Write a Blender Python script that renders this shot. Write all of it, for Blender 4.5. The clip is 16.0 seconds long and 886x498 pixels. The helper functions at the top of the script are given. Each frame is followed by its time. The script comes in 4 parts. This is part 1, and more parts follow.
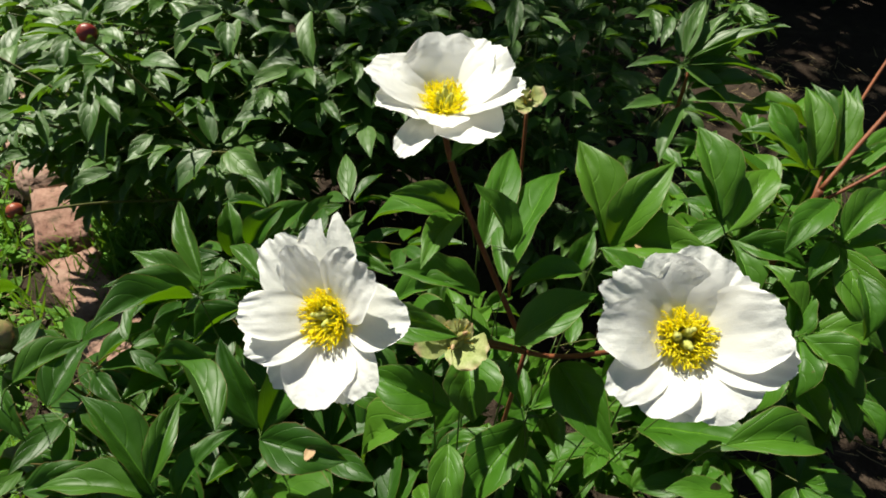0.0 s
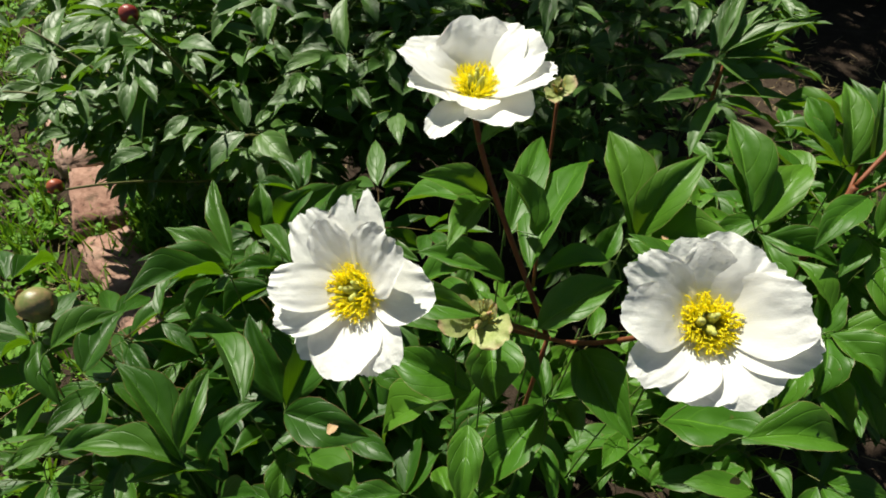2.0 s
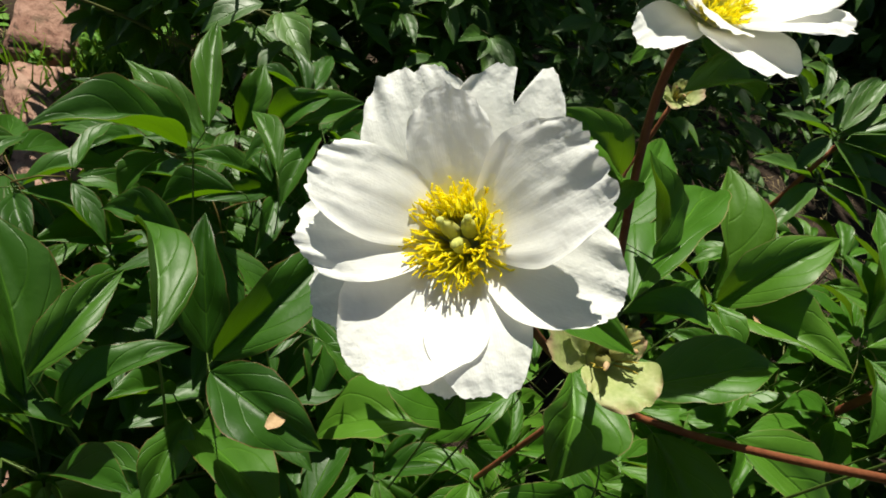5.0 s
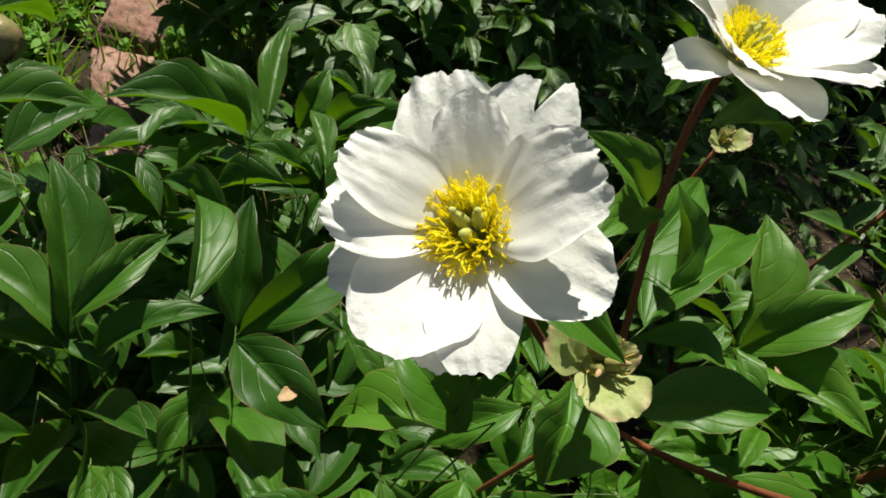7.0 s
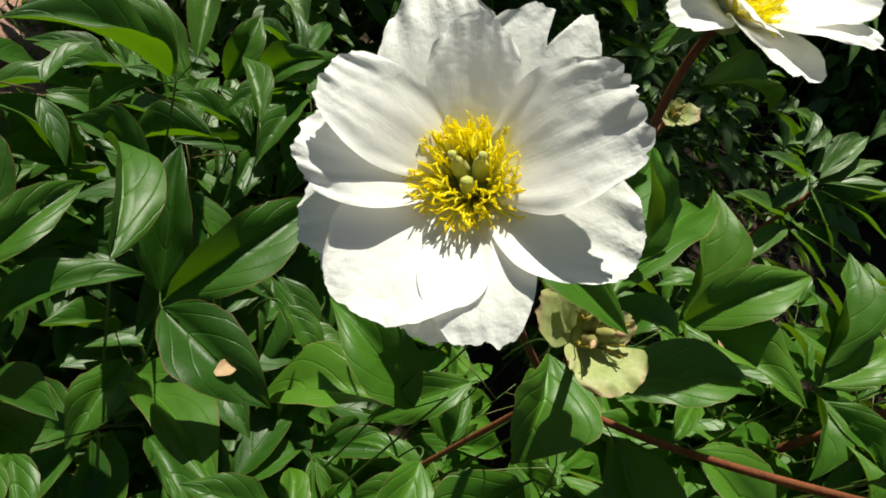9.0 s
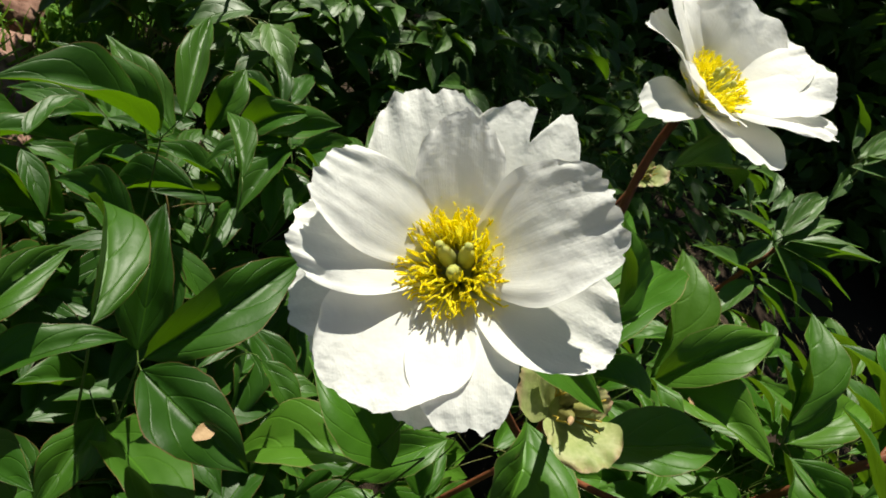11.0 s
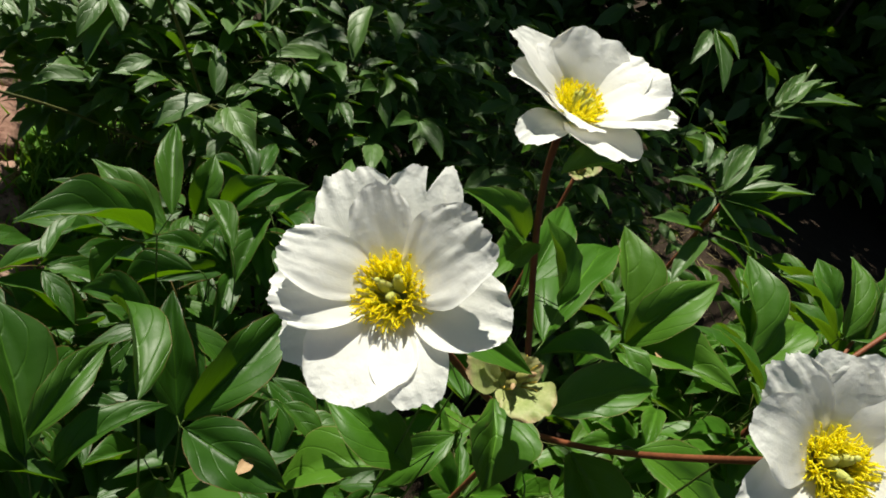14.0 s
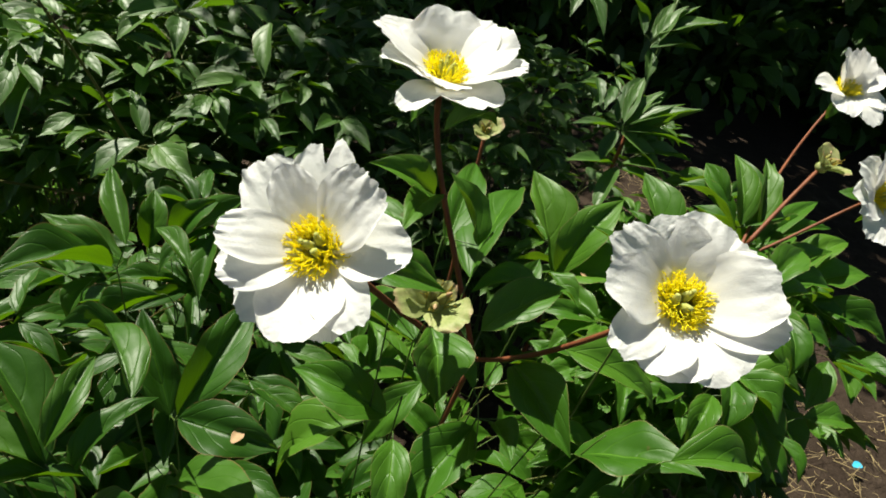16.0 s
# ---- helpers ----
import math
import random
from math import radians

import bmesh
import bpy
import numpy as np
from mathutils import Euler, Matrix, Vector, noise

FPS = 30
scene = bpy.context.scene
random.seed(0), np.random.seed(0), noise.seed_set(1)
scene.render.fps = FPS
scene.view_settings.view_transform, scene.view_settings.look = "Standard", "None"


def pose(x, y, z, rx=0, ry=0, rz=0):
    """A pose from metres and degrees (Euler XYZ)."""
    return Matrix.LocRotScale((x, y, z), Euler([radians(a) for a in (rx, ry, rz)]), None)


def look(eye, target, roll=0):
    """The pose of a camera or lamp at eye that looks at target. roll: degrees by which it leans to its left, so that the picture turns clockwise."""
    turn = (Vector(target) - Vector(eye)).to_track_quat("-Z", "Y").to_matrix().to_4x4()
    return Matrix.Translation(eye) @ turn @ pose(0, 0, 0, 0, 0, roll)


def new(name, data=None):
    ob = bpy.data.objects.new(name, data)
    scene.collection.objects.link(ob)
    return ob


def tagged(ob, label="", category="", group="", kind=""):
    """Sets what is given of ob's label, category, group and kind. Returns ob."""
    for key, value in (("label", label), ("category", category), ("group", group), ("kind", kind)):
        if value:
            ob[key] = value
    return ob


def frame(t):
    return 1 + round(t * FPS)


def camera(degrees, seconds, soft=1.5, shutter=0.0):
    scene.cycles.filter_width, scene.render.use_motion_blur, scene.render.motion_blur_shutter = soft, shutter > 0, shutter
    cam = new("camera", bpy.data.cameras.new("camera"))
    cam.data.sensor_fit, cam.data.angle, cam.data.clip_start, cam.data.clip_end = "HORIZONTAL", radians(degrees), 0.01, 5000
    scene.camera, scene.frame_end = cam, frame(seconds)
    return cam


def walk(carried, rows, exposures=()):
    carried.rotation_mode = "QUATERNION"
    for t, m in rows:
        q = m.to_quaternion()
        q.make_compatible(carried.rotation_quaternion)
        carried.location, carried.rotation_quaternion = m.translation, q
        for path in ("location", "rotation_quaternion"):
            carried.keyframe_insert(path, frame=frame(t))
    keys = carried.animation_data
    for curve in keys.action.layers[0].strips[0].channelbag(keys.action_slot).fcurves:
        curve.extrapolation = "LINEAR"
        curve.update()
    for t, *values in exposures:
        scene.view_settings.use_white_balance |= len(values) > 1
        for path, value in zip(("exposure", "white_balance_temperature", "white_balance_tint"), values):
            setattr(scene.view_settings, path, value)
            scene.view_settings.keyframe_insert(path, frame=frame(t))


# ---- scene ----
cam = camera(70.4, 16.0, soft=1.8)
PATH = [
    (0, (0.113, 0.14, 1.051), (0.033, 1.576, -0.339), 3.0),
    (0.5, (0.118, 0.139, 1.055), (0.015, 1.607, -0.299), 1.7),
    (1, (0.116, 0.134, 1.05), (0.067, 1.604, -0.305), 5.8),
    (1.5, (0.113, 0.135, 1.05), (0.033, 1.6, -0.309), 5.7),
    (2, (0.113, 0.13, 1.049), (-0.043, 1.542, -0.359), 2.7),
    (2.5, (0.107, 0.133, 1.036), (-0.005, 1.499, -0.42), 4.6),
    (3, (0.08, 0.133, 1.015), (-0.019, 1.518, -0.423), 9.8),
    (3.5, (0.035, 0.178, 0.92), (0.017, 1.506, -0.576), 22.8),
    (4, (0.028, 0.216, 0.902), (0.092, 1.67, -0.47), 28.4),
    (6.5, (0.031, 0.21, 0.904), (0.017, 1.659, -0.475), 33.3),
    (7, (0.045, 0.201, 0.91), (-0.061, 1.654, -0.46), 32.6),
    (7.5, (0.038, 0.206, 0.895), (-0.04, 1.665, -0.47), 36.7),
    (8, (0.036, 0.209, 0.881), (-0.051, 1.695, -0.455), 39.8),
    (8.5, (0.041, 0.215, 0.87), (0.099, 1.76, -0.399), 39.9),
    (9, (0.029, 0.21, 0.875), (0.185, 1.723, -0.423), 40.8),
    (9.5, (0.021, 0.208, 0.883), (0.164, 1.784, -0.34), 39.3),
    (12, (0.011, 0.211, 0.887), (0.168, 1.82, -0.291), 42.4),
    (12.5, (0.005, 0.207, 0.885), (0.142, 1.808, -0.305), 41.1),
    (13, (0.002, 0.211, 0.882), (0.185, 1.802, -0.317), 41.0),
    (13.5, (0.005, 0.216, 0.887), (0.221, 1.791, -0.326), 39.4),
    (14, (0.033, 0.161, 0.946), (0.149, 1.792, -0.206), 27.7),
    (14.5, (0.083, 0.121, 0.971), (0.168, 1.788, -0.131), 18.4),
    (15, (0.098, 0.126, 0.981), (0.191, 1.772, -0.15), 16.2),
    (15.5, (0.093, 0.113, 0.986), (0.142, 1.753, -0.158), 18.2),
    (16, (0.065, 0.097, 0.974), (0.288, 1.729, -0.16), 17.1),
]
walk(cam, [(t, look(eye, target, roll)) for t, eye, target, roll in PATH], [(0.0, 0.79, 6700, 1.5), (2.5, 0.81, 6700, 1.5), (3.5, 0.97, 6700, 1.5), (4.2, 0.79, 6700, 1.5), (6.5, 0.67, 6700, 1.5), (9.5, 0.62, 6700, 1.5), (13.0, 0.55, 6700, 1.5), (14.3, 0.60, 6700, 1.5), (15.5, 0.80, 6700, 1.5), (16.0, 0.85, 6700, 1.5)])

# ---- world, sun ----
world = bpy.data.worlds.new("world")
scene.world = world
world.use_nodes = True
wn = world.node_tree
sky = wn.nodes.new("ShaderNodeTexSky")
sky.sky_type = "NISHITA"
sky.sun_disc = False
TO_SUN = Vector((-0.42, 0.35, 0.84)).normalized()
sky.sun_elevation = math.asin(TO_SUN.z)
sky.sun_rotation = math.atan2(TO_SUN.x, TO_SUN.y)
wn.links.new(sky.outputs[0], wn.nodes["Background"].inputs[0])
wn.nodes["Background"].inputs[1].default_value = 0.029
sun_data = bpy.data.lights.new("sun", "SUN")
sun_data.energy, sun_data.angle, sun_data.color = 5.0, radians(0.6), (1.0, 0.94, 0.85)
sun = new("sun", sun_data)
sun.matrix_world = look(TO_SUN * 6, (0, 0, 0))


# ---- materials ----
class Nodes:
    """A material and a short way to add nodes to it."""

    def __init__(self, name):
        self.mat = bpy.data.materials.new(name)
        self.mat.use_nodes = True
        self.tree = self.mat.node_tree
        self.bsdf = self.tree.nodes["Principled BSDF"]
        self.out = self.tree.nodes["Material Output"]

    def add(self, kind, *ins, operation="", blend_type=""):
        n = self.tree.nodes.new("ShaderNode" + kind)
        if operation:
            n.operation = operation
        if blend_type:
            n.data_type, n.blend_type = "RGBA", blend_type
        for i, v in enumerate(ins):
            if v is None:
                continue
            self.put(v, n.inputs[i])
        return n

    def put(self, v, socket):
        if isinstance(v, bpy.types.NodeSocket):
            self.tree.links.new(v, socket)
        elif isinstance(v, bpy.types.Node):
            self.tree.links.new(v.outputs[0], socket)
        else:
            socket.default_value = v

    def math(self, op, a, b=0.0, c=0.0):
        return self.add("Math", a, b, c, operation=op)

    def ramp(self, fac, *stops):
        n = self.add("ValToRGB", fac)
        el = n.color_ramp.elements
        while len(el) < len(stops):
            el.new(0.5)
        for e, (p, c) in zip(el, stops):
            e.position, e.color = p, (*c, 1) if len(c) == 3 else c
        return n

    def mix(self, fac, a, b, blend="MIX"):
        n = self.add("Mix", blend_type=blend)
        self.put(fac, n.inputs[0])
        for v, s in ((a, n.inputs[6]), (b, n.inputs[7])):
            self.put((*v, 1) if isinstance(v, tuple) and len(v) == 3 else v, s)
        return n.outputs[2]

    def noise(self, scale, detail=4.0, rough=0.55, vec=None):
        n = self.add("TexNoise", vec)
        n.inputs["Scale"].default_value, n.inputs["Detail"].default_value = scale, detail
        n.inputs["Roughness"].default_value = rough
        return n.outputs[0]

    def bump(self, height, strength, distance):
        n = self.add("Bump")
        n.inputs["Strength"].default_value, n.inputs["Distance"].default_value = strength, distance
        self.put(height, n.inputs["Height"])
        self.tree.links.new(n.outputs[0], self.bsdf.inputs["Normal"])
        return n

    def set(self, color=None, rough=0.6, spec=0.5, metal=0.0):
        if color is not None:
            self.put((*color, 1) if isinstance(color, tuple) else color, self.bsdf.inputs["Base Color"])
        self.put(rough, self.bsdf.inputs["Roughness"])
        self.bsdf.inputs["Specular IOR Level"].default_value = spec
        self.bsdf.inputs["Metallic"].default_value = metal
        return self

    def through_light(self, color, share):
        """Lets a share of the light through a thin blade."""
        t = self.add("BsdfTranslucent", color if not isinstance(color, tuple) else (*color, 1))
        m = self.add("MixShader", share, self.bsdf.outputs[0], t.outputs[0])
        self.tree.links.new(m.outputs[0], self.out.inputs[0])
        return self


def leaf_material(name, dark, mid, light, rough, passing, share, rim=(0.22, 0.17, 0.075), gloss=0.32):
    n = Nodes(name)
    uv = n.add("TexCoord").outputs["UV"]
    sep = n.add("SeparateXYZ", uv)
    x, y = sep.outputs[0], n.math("ABSOLUTE", n.math("SUBTRACT", sep.outputs[1], 0.5))
    rnd = n.add("ObjectInfo").outputs["Random"]
    isl = n.add("NewGeometry").outputs["Random Per Island"]
    both = n.math("FRACT", n.math("ADD", rnd, isl))
    geo = n.add("NewGeometry").outputs["Position"]
    blotch = n.noise(38.0, 5.0, 0.6, geo)
    fine = n.noise(420.0, 3.0, 0.6, geo)
    rib = n.math("MAXIMUM", n.math("SUBTRACT", 1.0, n.math("DIVIDE", y, n.math("SUBTRACT", 0.026, n.math("MULTIPLY", x, 0.018)))), 0.0)
    lean = n.math("SUBTRACT", x, n.math("MULTIPLY", n.math("POWER", y, 1.3), 1.25))
    side = n.math("SINE", n.math("ADD", n.math("MULTIPLY", lean, 24.0), n.math("ADD", n.math("MULTIPLY", blotch, 1.6), n.math("MULTIPLY", both, 6.0))))
    vein = n.math("POWER", n.math("MAXIMUM", side, 0.0), 28.0)
    quilt = n.math("POWER", n.math("ABSOLUTE", n.math("SUBTRACT", side, 1.0)), 0.5)
    tint = n.math("ADD", n.math("MULTIPLY", both, 0.55), n.math("MULTIPLY", blotch, 0.45))
    base = n.ramp(tint, (0.15, dark), (0.5, mid), (0.85, light)).outputs[0]
    base = n.mix(n.math("MULTIPLY", vein, 0.18), base, tuple(min(1, c * 1.3) for c in light))
    base = n.mix(n.math("MULTIPLY", rib, 0.65), base, tuple(min(1, c * 1.9) for c in light))
    edge = n.math("GREATER_THAN", y, 0.487)
    base = n.mix(n.math("MULTIPLY", edge, 0.6), base, rim)
    spots = n.math("GREATER_THAN", n.noise(95.0, 2.0, 0.5, geo), 0.75)
    base = n.mix(n.math("MULTIPLY", spots, 0.4), base, (0.12, 0.085, 0.03))
    r = n.math("ADD", rough, n.math("MULTIPLY", blotch, 0.26))
    n.set(base, r, gloss)
    h = n.math("ADD", n.math("MULTIPLY", quilt, 0.13), n.math("MULTIPLY", fine, 0.16))
    h = n.math("ADD", h, n.math("MULTIPLY", blotch, 0.8))
    h = n.math("ADD", h, n.math("MULTIPLY", vein, -0.36))
    h = n.math("ADD", h, n.math("MULTIPLY", rib, -1.0))
    n.bump(h, 0.6, 0.0012)
    n.through_light(n.mix(both, passing, tuple(c * 0.75 for c in passing)), share)
    return n.mat


MAT_LEAF = leaf_material("peony_leaf", (0.0128, 0.050, 0.0029), (0.028, 0.088, 0.0070), (0.052, 0.132, 0.0110), 0.33, (0.19, 0.42, 0.006), 0.22, (0.17, 0.060, 0.035), gloss=0.37)
MAT_LEAF_PALE = leaf_material("peony_leaf_light", (0.0265, 0.089, 0.0050), (0.047, 0.133, 0.0100), (0.076, 0.176, 0.0145), 0.33, (0.24, 0.45, 0.014), 0.22)
MAT_LEAF_BUSH = leaf_material("bush_leaf", (0.0251, 0.0744, 0.0079), (0.0456, 0.1144, 0.0140), (0.0781, 0.1637, 0.0251), 0.37, (0.20, 0.42, 0.012), 0.22, gloss=0.58)
MAT_WEED = leaf_material("weed_leaf", (0.07, 0.18, 0.014), (0.11, 0.26, 0.022), (0.17, 0.34, 0.036), 0.5, (0.25, 0.45, 0.02), 0.3)


def petal_material():
    n = Nodes("petal")
    uv = n.add("TexCoord").outputs["UV"]
    sep = n.add("SeparateXYZ", uv)
    stretched = n.add("Mapping", uv)
    stretched.inputs["Scale"].default_value = (1.4, 46.0, 1.0)
    streak = n.noise(1.0, 3.0, 0.6, stretched.outputs[0])
    geo = n.add("NewGeometry").outputs["Position"]
    crumple = n.noise(150.0, 3.0, 0.5, geo)
    crease = n.noise(420.0, 2.0, 0.5, geo)
    soft = n.noise(30.0, 2.0, 0.5, geo)
    col = n.ramp(sep.outputs[0], (0.0, (0.82, 0.80, 0.58)), (0.2, (0.91, 0.90, 0.85)), (1.0, (0.93, 0.93, 0.915)))
    col = n.mix(n.math("MULTIPLY", soft, 0.10), col.outputs[0], (0.86, 0.80, 0.78))
    n.set(col, 0.55, 0.25)
    worn = n.math("POWER", sep.outputs[0], 3.0)
    h = n.math("ADD", n.math("MULTIPLY", streak, 0.13), n.math("MULTIPLY", crumple, n.math("ADD", 0.25, n.math("MULTIPLY", worn, 1.7))))
    h = n.math("ADD", h, n.math("MULTIPLY", crease, n.math("MULTIPLY", worn, 0.45)))
    n.bump(h, 0.42, 0.0018)
    n.through_light((0.96, 0.94, 0.90), 0.36)
    return n.mat


def simple(name, a, b, scale, rough=0.6, spec=0.4, bump=0.4, distance=0.001, share=0.0):
    """Two colours mixed at two scales, with relief."""
    n = Nodes(name)
    geo = n.add("NewGeometry").outputs["Position"]
    rnd = n.add("ObjectInfo").outputs["Random"]
    big, small = n.noise(scale, 4.0, 0.6, geo), n.noise(scale * 7, 4.0, 0.65, geo)
    f = n.math("ADD", n.math("MULTIPLY", big, 0.6), n.math("MULTIPLY", small, 0.4))
    f = n.math("ADD", f, n.math("MULTIPLY", n.math("SUBTRACT", rnd, 0.5), 0.25))
    n.set(n.ramp(f, (0.32, a), (0.68, b)).outputs[0], rough, spec)
    n.bump(small, bump, distance)
    if share:
        n.through_light(b, share)
    return n.mat


MAT_PETAL = petal_material()
MAT_STAMEN = simple("stamen_yellow", (0.98, 0.82, 0.03), (0.99, 0.92, 0.07), 300.0, 0.6, 0.3, share=0.62)
MAT_FILAMENT = simple("filament_yellow", (0.97, 0.90, 0.08), (0.99, 0.95, 0.22), 200.0, 0.6, 0.2, share=0.82)
MAT_CARPEL = simple("carpel_green", (0.50, 0.53, 0.13), (0.72, 0.71, 0.26), 260.0, 0.65, 0.3, share=0.3)
MAT_STEM = simple("red_stem", (0.125, 0.038, 0.018), (0.24, 0.082, 0.036), 60.0, 0.55, 0.3)
MAT_STEM_GREEN = simple("green_stem", (0.045, 0.095, 0.013), (0.085, 0.130, 0.024), 40.0, 0.45, 0.5)


def sepal_material():
    """Pale yellowish green, flushed pink in patches and along the rim."""
    n = Nodes("sepal")
    u = n.add("SeparateXYZ", n.add("TexCoord").outputs["UV"]).outputs[0]
    geo = n.add("NewGeometry").outputs["Position"]
    big, small = n.noise(70.0, 4.0, 0.6, geo), n.noise(420.0, 4.0, 0.65, geo)
    col = n.ramp(n.math("ADD", n.math("MULTIPLY", big, 0.6), n.math("MULTIPLY", small, 0.4)), (0.32, (0.30, 0.38, 0.10)), (0.68, (0.60, 0.62, 0.30))).outputs[0]
    flush = n.math("MULTIPLY", n.math("POWER", u, 6.0), n.ramp(big, (0.42, (0, 0, 0)), (0.58, (1, 1, 1))).outputs[0])
    col = n.mix(n.math("MULTIPLY", flush, 0.75), col, (0.55, 0.26, 0.22))
    n.set(col, 0.5, 0.4)
    n.bump(small, 0.4, 0.001)
    n.through_light(col, 0.40)
    return n.mat


MAT_SEPAL = sepal_material()
MAT_STEM_OLIVE = simple("olive_stem", (0.07, 0.075, 0.018), (0.13, 0.12, 0.035), 50.0, 0.5, 0.4)
MAT_DRY = simple("dry_petal", (0.30, 0.17, 0.075), (0.60, 0.42, 0.25), 150.0, 0.7, 0.2, share=0.15)
MAT_REMNANT = simple("withered_stamen", (0.45, 0.33, 0.05), (0.70, 0.55, 0.12), 200.0, 0.7, 0.2, share=0.3)
MAT_POD = simple("carpel_brownish", (0.16, 0.15, 0.045), (0.30, 0.30, 0.09), 120.0, 0.6, 0.3)
MAT_BARK = simple("bark", (0.05, 0.035, 0.025), (0.12, 0.09, 0.065), 20.0, 0.9, 0.2, 0.9, 0.004)
MAT_BUD = simple("bud_red", (0.20, 0.020, 0.022), (0.30, 0.075, 0.035), 70.0, 0.35, 0.5)


def brick_material():
    n = Nodes("old_brick")
    geo = n.add("NewGeometry").outputs["Position"]
    rnd = n.add("ObjectInfo").outputs["Random"]
    big, mid, fine = n.noise(11.0, 4.0, 0.6, geo), n.noise(46.0, 5.0, 0.65, geo), n.noise(190.0, 4.0, 0.7, geo)
    f = n.math("ADD", n.math("MULTIPLY", big, 0.45), n.math("ADD", n.math("MULTIPLY", mid, 0.4), n.math("MULTIPLY", rnd, 0.15)))
    col = n.ramp(f, (0.34, (0.16, 0.075, 0.055)), (0.5, (0.33, 0.195, 0.15)), (0.68, (0.45, 0.32, 0.26))).outputs[0]
    # Dark pits and larger brown patches, painted in for dappled shade on the bricks.
    pits = n.ramp(mid, (0.36, (1, 1, 1)), (0.44, (0, 0, 0))).outputs[0]
    col = n.mix(n.math("MULTIPLY", pits, 0.75), col, (0.055, 0.042, 0.032))
    dapple = n.ramp(n.noise(17.0, 5.0, 0.6, geo), (0.58, (0, 0, 0)), (0.68, (1, 1, 1))).outputs[0]
    col = n.mix(n.math("MULTIPLY", dapple, 0.6), col, (0.10, 0.085, 0.055))
    n.set(col, 0.92, 0.2)
    n.bump(n.math("ADD", mid, n.math("MULTIPLY", fine, 0.5)), 1.0, 0.006)
    return n.mat


MAT_BUD_GREEN = simple("bud_green_pink", (0.14, 0.17, 0.05), (0.42, 0.22, 0.15), 45.0, 0.4, 0.5)
MAT_BRICK = brick_material()
MAT_RUBBLE = simple("brick_rubble", (0.40, 0.12, 0.06), (0.58, 0.24, 0.14), 30.0, 0.9, 0.2, 0.8, 0.002)
MAT_BLUE = simple("blue_foil", (0.03, 0.30, 0.50), (0.06, 0.42, 0.62), 60.0, 0.35, 0.5)
MAT_STRAW = simple("dry_straw", (0.26, 0.19, 0.09), (0.46, 0.37, 0.20), 60.0, 0.8, 0.2)


def soil_material():
    n = Nodes("soil")
    geo = n.add("NewGeometry").outputs["Position"]
    big, mid, fine = n.noise(2.3, 4.0, 0.6, geo), n.noise(22.0, 5.0, 0.65, geo), n.noise(160.0, 4.0, 0.7, geo)
    f = n.math("ADD", n.math("MULTIPLY", big, 0.3), n.math("ADD", n.math("MULTIPLY", mid, 0.4), n.math("MULTIPLY", fine, 0.3)))
    n.set(n.ramp(f, (0.30, (0.018, 0.012, 0.008)), (0.52, (0.045, 0.031, 0.022)), (0.74, (0.12, 0.09, 0.065))).outputs[0], 0.95, 0.15)
    n.bump(n.math("ADD", mid, n.math("MULTIPLY", fine, 0.5)), 1.0, 0.012)
    return n.mat


MAT_SOIL = soil_material()


# ---- mesh helpers ----
def part(name, bm, material, parent, label=""):
    """Links a bmesh, given in world places, as one mesh under its thing."""
    me = bpy.data.meshes.new(name)
    bm.to_mesh(me)
    bm.free()
    for p in me.polygons:
        p.use_smooth = True
    me.materials.append(material)
    ob = new(name, me)
    if parent is not None:
        ob.parent = parent
        ob.matrix_parent_inverse = parent.matrix_world.inverted()
    return tagged(ob, label=label)


def shared(name, mesh, m, parent, label=""):
    """An object of its own on a mesh that several share."""
    ob = new(name, mesh)
    ob.parent = parent
    ob.matrix_parent_inverse = parent.matrix_world.inverted()
    ob.matrix_basis = m
    return tagged(ob, label=label)


def thing(name, place, label, category, group="", kind=""):
    ob = new(name)
    ob.empty_display_size = 0.02
    ob.location = place
    bpy.context.view_layer.update()
    return tagged(ob, label, category, group, kind)


def bezier(a, b, c, d, n):
    a, b, c, d = Vector(a), Vector(b), Vector(c), Vector(d)
    out = []
    for i in range(n + 1):
        t = i / n
        out.append(a * (1 - t) ** 3 + b * 3 * t * (1 - t) ** 2 + c * 3 * t * t * (1 - t) + d * t**3)
    return out


def tube(bm, pts, r0, r1, sides=7):
    """A tapered, slightly uneven tube along points."""
    rings = []
    side = None
    for i, p in enumerate(pts):
        ahead = (pts[min(i + 1, len(pts) - 1)] - pts[max(i - 1, 0)]).normalized()
        side = ahead.orthogonal().normalized() if side is None else (side - ahead * side.dot(ahead)).normalized()
        up = ahead.cross(side)
        f = i / (len(pts) - 1)
        r = (r0 + (r1 - r0) * f) * (1 + 0.05 * noise.noise(p * 90))
        rings.append([bm.verts.new(p + (side * math.cos(a) + up * math.sin(a)) * r) for a in (2 * math.pi * k / sides for k in range(sides))])
    for a, b in zip(rings, rings[1:]):
        for k in range(sides):
            bm.faces.new((a[k], a[(k + 1) % sides], b[(k + 1) % sides], b[k]))
    bm.faces.new(rings[0][::-1])
    bm.faces.new(rings[-1])
    return bm


def stem_between(name, a, b, r0, r1, material, parent, bend=(0, 0, 0), n=14, label=""):
    a, b, bend = Vector(a), Vector(b), Vector(bend)
    pts = bezier(a, a.lerp(b, 0.33) + bend, a.lerp(b, 0.66) + bend, b, n)
    return part(name, tube(bmesh.new(), pts, r0, r1), material, parent, label)


